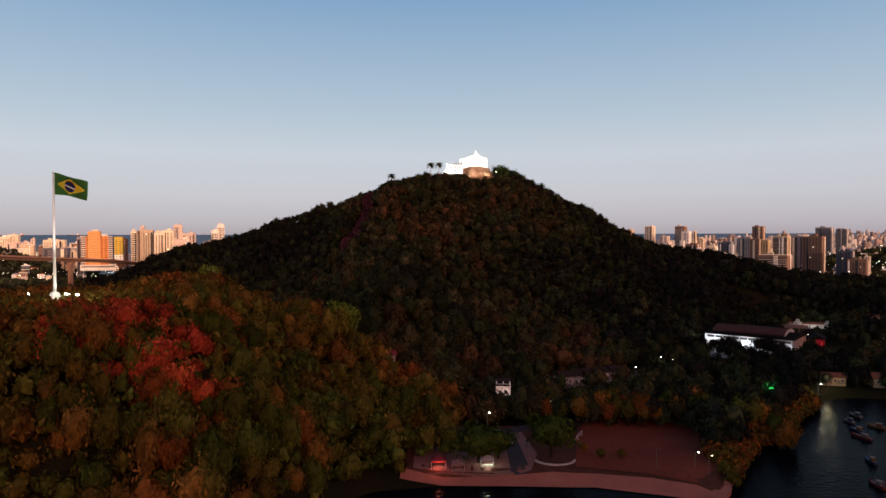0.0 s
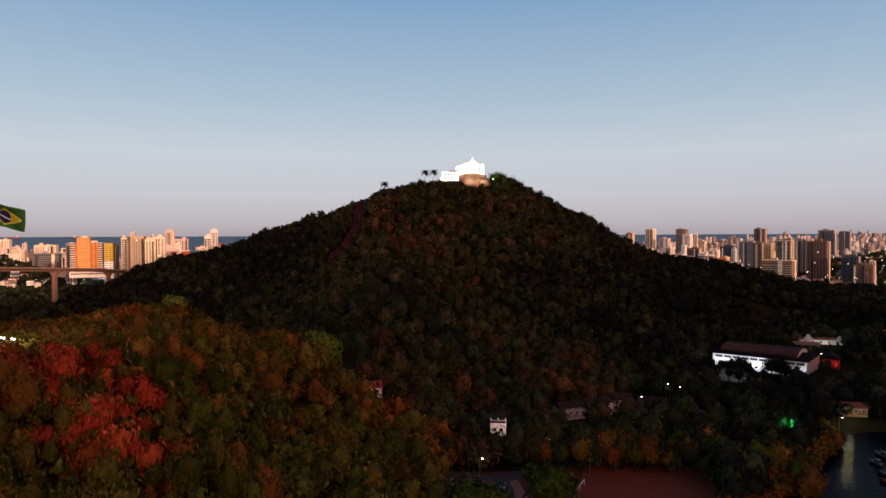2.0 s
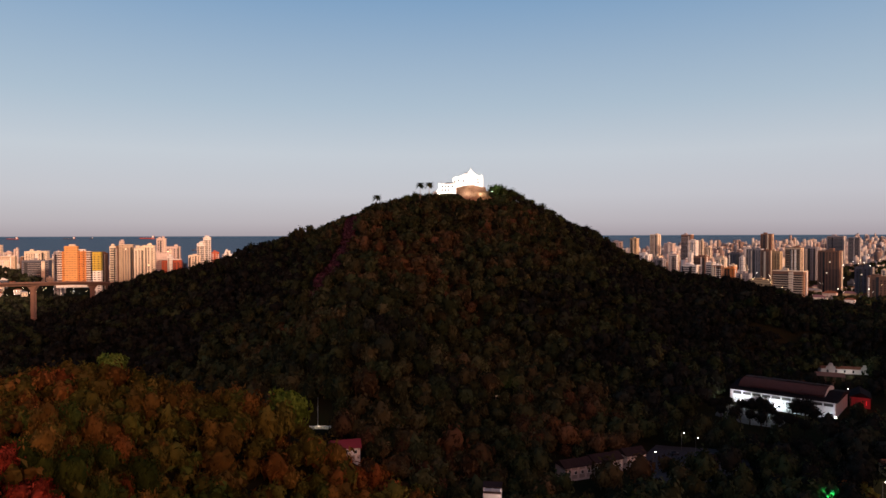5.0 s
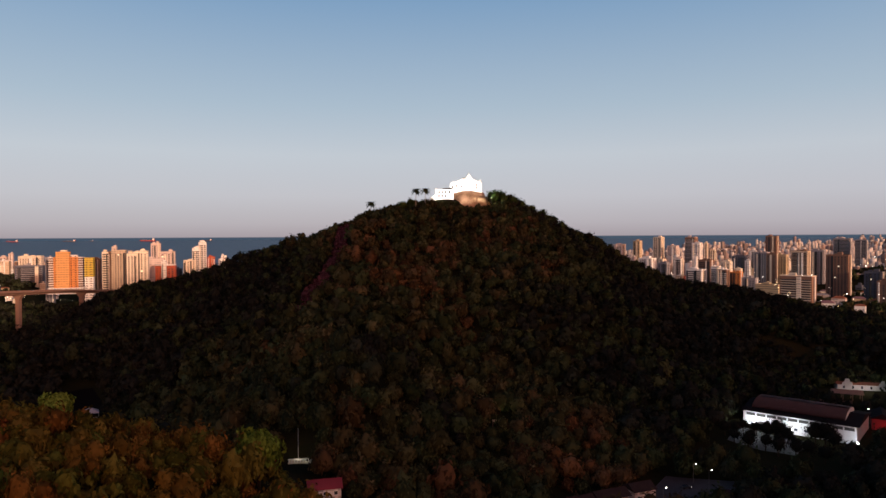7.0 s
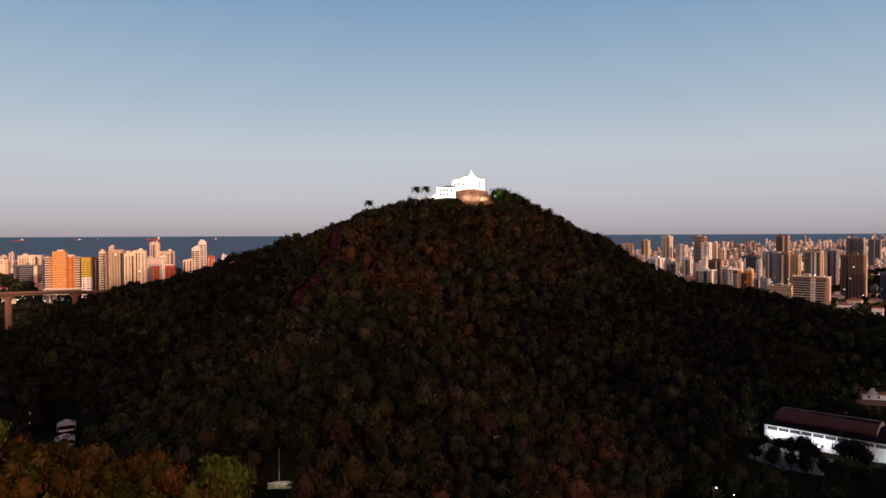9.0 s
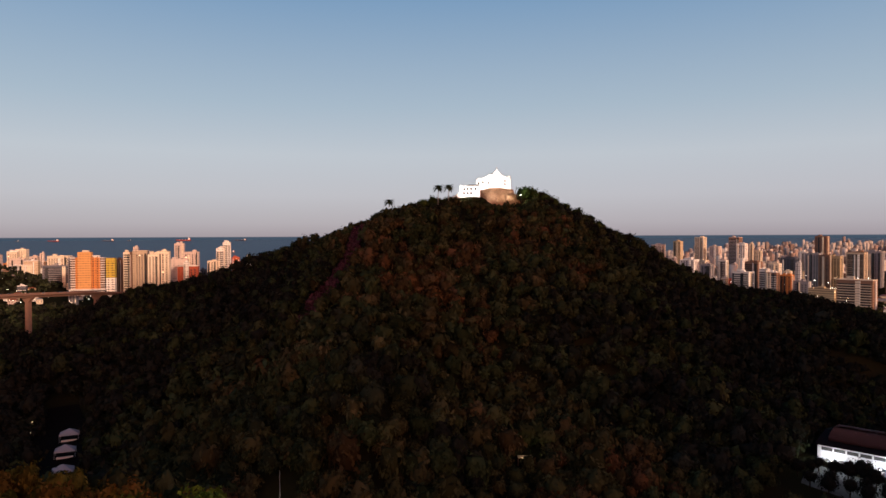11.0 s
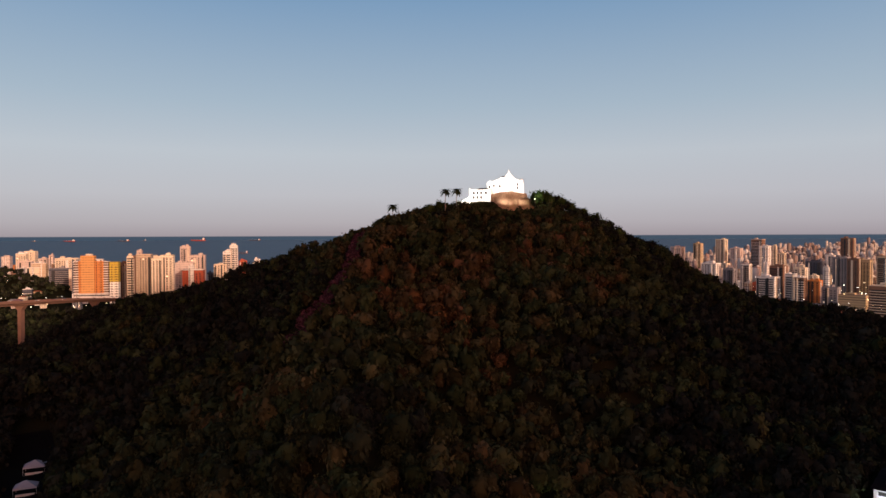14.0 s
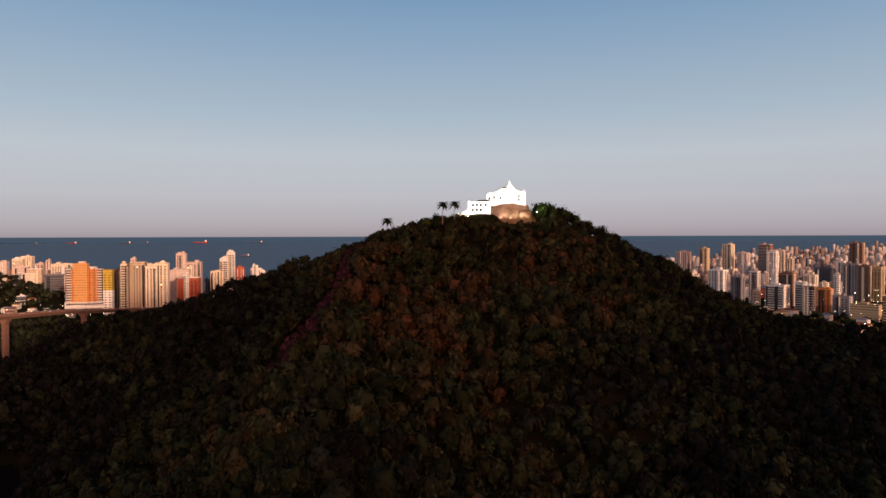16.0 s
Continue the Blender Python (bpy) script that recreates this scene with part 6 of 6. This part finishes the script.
bm = bmesh.new()
for k in range(9):
    box(bm, -4.6 + k * 1.15, -3.4, 6.0, 0.3, 0.3, 1.0)
box(bm, 0, -3.4, 7.0, 10, 0.4, 0.25)
part("balustrade", bm, M_WHITE, mast)
bm = bmesh.new()
rod(bm, (-1.6, 0, 6), (-1.6, 0, 19), 0.08, 0.04, 6)
part("mast", bm, M_STEEL, mast)
lamp("mast_light", "POINT", (-45, 349, land1(-45, 354) + 9.5), 420, (1, 0.85, 0.6), None, 0.2)
shelter = thing("lit_shelter", (39.8, 413, land1(39.8, 412)), "small roadside shelter with a greenish lamp", "shelter")
part("roof", box(bmesh.new(), 0, 0, 5.0, 6, 3.4, 0.35), M_CONC, shelter)
for sx in (-2.7, 2.7):
    part("post", box(bmesh.new(), sx, 1.2, -1, 0.3, 0.3, 6), M_CONC, shelter)
lamp("shelter_light", "POINT", (39.8, 410, land1(39.8, 412) + 7.5), 700, (0.9, 1.0, 0.6), None, 0.2)

yard_wall = thing("courtyard_wall", (252, 508, land1(252, 508)), "long low pale courtyard wall behind the sports hall", "wall", "", -24)
bm = bmesh.new()
box(bm, 0, 0, -2, 36, 0.5, 4.6)
for k in range(7):
    box(bm, -17.5 + k * 5.8, -0.1, -2, 0.8, 0.9, 5.0)
part("wall", bm, M_CONC, yard_wall)
kiosk = thing("open_pavilion", (275, 517, land1(275, 517)), "open pavilion with a pale pitched roof", "pavilion", "", -24)
bm = bmesh.new()
prism(bm, -9, 9, -5, 5, 4.4, 6.4, "x")
part("roof", bm, M_CONC, kiosk)
for sx in (-8, -2.7, 2.7, 8):
    for sy in (-4.2, 4.2):
        part("post", box(bmesh.new(), sx, sy, -1, 0.4, 0.4, 5.38), M_CONC, kiosk)
hallb = thing("old_station", (306, 545, land1(306, 545)), "pale floodlit old building with a shaped white gable", "building", "", -14)
part("wall", box(bmesh.new(), 0, 0, -2, 40, 9, 5.4), M_HALLWALL, hallb)
for gx0, s_ in ((8.0, 0.7), (-14.0, 0.9)):
    bm = bmesh.new()
    v = [bm.verts.new((gx0 + a * s_, -4.62, 3.6 + b * s_)) for a, b in ((-4, -1.2), (4, -1.2), (3.4, 1.4), (2, 2.4), (1.2, 4.6), (-1.2, 4.6), (-2, 2.4), (-3.4, 1.4))]
    f_ = bm.faces.new(v)
    bmesh.ops.solidify(bm, geom=[f_], thickness=0.4)
    part("gable", bm, M_HALLWALL, hallb)
bm = bmesh.new()
prism(bm, -20.5, 20.5, -4.4, 5, 3.45, 4.8, "x")
part("roof", bm, M_TILE, hallb)
for k in range(7):
    piece("window", PANE, hallb, (-16 + k * 5.6, -4.55, 1.8), size=(1.2, 0.2, 1.8))
lamp("station_light", "POINT", (300, 533, land1(300, 533) + 5), 2200, (1.0, 0.9, 0.78), None, 0.4)
lamp("station_light", "POINT", (284, 528, land1(284, 528) + 7), 1600, (1.0, 0.85, 0.74), None, 0.4)
for i in range(26):
    tx_, ty_ = pk.uniform(238, 312), pk.uniform(466, 540)
    if abs((tx_ - 252) * 0.41 + (ty_ - 508) * 0.91) < 5 or math.hypot(tx_ - 275, ty_ - 517) < 11 or (tx_ > 262 and ty_ > 526) or math.hypot(tx_ - 241, ty_ - 452) < 16:
        continue
    r_ = pk.uniform(2.4, 4.0)
    tree(tx_, ty_, land1(tx_, ty_) + r_ + 0.8, r_, DARK_CROWNS[i % 5], TRUNKS[i % 3], "dark garden tree behind the sports hall", "garden trees", i * 47, 1.0)
plain_house("yellow_house", 201, 341, 2.6, 10, 7, 4.2, -12, W["sand"], M_TILE, "yellow-walled house lit by a street lamp at the shore", 3)
plain_house("boat_house", 226, 336, 2.6, 16, 9, 4.5, -12, W["sand"], M_TILE, "low tiled boat house beside the bay", 4)
for i, (tx_, ty_, r_) in enumerate(((193.5, 334, 3.4), (209, 333, 4.2), (214, 338, 4.6), (188, 338, 4.4), (222, 331, 3.6), (200, 347, 4.6), (211, 349, 5.0))):
    tree(tx_, ty_, land1(tx_, ty_) + r_ + 1.2, r_, DARK_CROWNS[i % 5], TRUNKS[i % 3], "dark tree beside the lit shore house", "shore trees", i * 53, 1.0)
lamp("shore_light", "POINT", (192, 329, 9), 1200, (1.0, 0.88, 0.5), None, 0.3)

for x, y, rz in ((-193.3, 467, 28), (-181, 444.5, 28), (-167, 421, 28)):
    stall(x, y, 9, 7, 3.6, M_WHITECLOTH, "large white canopy tent in the dark yard", rz)
led = thing("green_floodlight", (147.4, 299, land1(147.4, 299)), "small green floodlight shining into a tree", "floodlight")
piece("post", POST, led, (0, 0, 0), size=(1, 1, 8))
part("lens", ball(bmesh.new(), (0, -0.2, 8.1), 0.16, 2), M_GREENLED, led)
lamp("green_glow", "POINT", (148.0, 297.0, 11.5), 1500, (0.05, 1.0, 0.35), None, 0.2)
park_tree(150.5, 300, 8.2, 3.4, "small tree lit green from beside it", CROWNS[2], 1.0)

# ---------------------------------------------------------------- boats and ships
M_HULL = [mat("hull_" + n, c, 0.5, vary=0.2) for n, c in (("red", (0.135, 0.023, 0.018)), ("white", (0.126, 0.117, 0.113)), ("blue", (0.023, 0.045, 0.099)), ("ochre", (0.158, 0.09, 0.027)))]
M_SHIPRED = mat("ship_red", (0.36, 0.07, 0.05), 0.7, vary=0.2, scale=0.02)
M_SHIPDARK = mat("ship_dark", (0.10, 0.09, 0.11), 0.7, vary=0.2, scale=0.02)


def hull(L, B, H):
    bm = bmesh.new()
    prev = None
    for k in range(9):
        s = k / 8
        b = B / 2 * (0.75 + 0.25 * min(1, s * 4)) * (1 - max(0, s - 0.55) ** 2 * 4.6)
        z = H * (1 + 0.35 * max(0, s - 0.5) ** 2 * 4)
        q = [bm.verts.new(p) for p in ((L * (s - 0.5), -b, z), (L * (s - 0.5), -b * 0.6, -0.3 * H), (L * (s - 0.5), b * 0.6, -0.3 * H), (L * (s - 0.5), b, z), (L * (s - 0.5), b * 0.85, z * 0.8), (L * (s - 0.5), -b * 0.85, z * 0.8))]
        if prev:
            for i in range(6):
                bm.faces.new((prev[i], prev[(i + 1) % 6], q[(i + 1) % 6], q[i]))
        else:
            bm.faces.new(q)
        prev = q
    bm.faces.new(prev[::-1])
    bmesh.ops.recalc_face_normals(bm, faces=bm.faces[:])
    return bm


for i, (x, y, rz, L) in enumerate(((164, 259, 110, 9), (181, 290, 100, 7), (150, 231.5, 85, 7), (179, 273, 120, 7), (137.5, 209, 95, 7), (172.5, 281, 100, 6), (168, 268, 105, 7))):
    b = thing("fishing_boat", (x, y, 0.1), "small %s wooden fishing boat moored in the bay" % ("red", "white", "blue", "ochre")[i % 4], "boat", "moored boats", rz)
    part("hull", hull(L, 2.2, 0.9), M_HULL[i % 4], b)
    part("cabin", box(bmesh.new(), -L * 0.18, 0, 0.55, L * 0.26, 1.3, 1.3), M_HULL[(i + 1) % 4], b)
    part("cabin_roof", box(bmesh.new(), -L * 0.18, 0, 1.87, L * 0.32, 1.6, 0.12), M_HULL[3], b)
    part("mast", rod(bmesh.new(), (L * 0.1, 0, 0.5), (L * 0.1, 0, 3.2), 0.05), M_POST, b)
    if i % 3 == 0:
        part("deck_light", ball(bmesh.new(), (-L * 0.02, 0, 1.5), 0.16, 1), M_SODIUM, b)


def sea_z(x, y):
    return 92 * min(1, max(0, (math.hypot(x, y) - 1900) / 3085)) ** 1.5


def ship(x, y, L, H, hull_m, label, rz=0):
    s = thing("cargo_ship", (x, y, sea_z(x, y)), label, "ship", "ships at anchor", rz)
    part("hull", hull(L, L * 0.16, H), hull_m, s)
    bm = bmesh.new()
    box(bm, -L * 0.4, 0, H * 0.8, L * 0.09, L * 0.13, H * 1.9)
    box(bm, -L * 0.38, 0, H * 2.7, L * 0.05, L * 0.16, H * 0.4)
    part("superstructure", bm, M_WHITE, s)
    part("funnel", rod(bmesh.new(), (-L * 0.46, 0, H), (-L * 0.46, 0, H * 2.9), L * 0.018), M_SHIPRED, s)
    bm = bmesh.new()
    for k in range(3):
        rod(bm, (L * (-0.15 + 0.2 * k), 0, H * 0.8), (L * (-0.15 + 0.2 * k), 0, H * 1.9), L * 0.006)
    part("mast", bm, M_STEEL, s)
    part("deck_light", ball(bmesh.new(), (-L * 0.40, -L * 0.07, H * 1.9), L * 0.02, 1), M_BULB, s)


for dx, L, H, m_, label in ((-3107, 30, 7, M_SHIPDARK, "distant dark freighter at anchor"), (-2856, 97, 9, M_SHIPRED, "distant faded red freighter at anchor"), (-2480, 103, 8, M_SHIPDARK, "distant long dark tanker at anchor"),
                            (-2333, 26, 8, M_SHIPDARK, "distant small freighter with bright lights"), (-1964, 117, 13, M_SHIPRED, "distant large red tanker at anchor"), (-1577, 92, 7, M_SHIPDARK, "distant dark freighter at anchor")):
    k = 4900 / math.hypot(dx, 4450)
    ship(dx * k, 4450 * k, 0.85 * L * k, 0.5 * H * k, m_, label, 180 if L > 100 and m_ is M_SHIPRED else 175)
ship(-1204, 3300, 50, 4, M_SHIPDARK, "low dark supply vessel off the coast", 178)
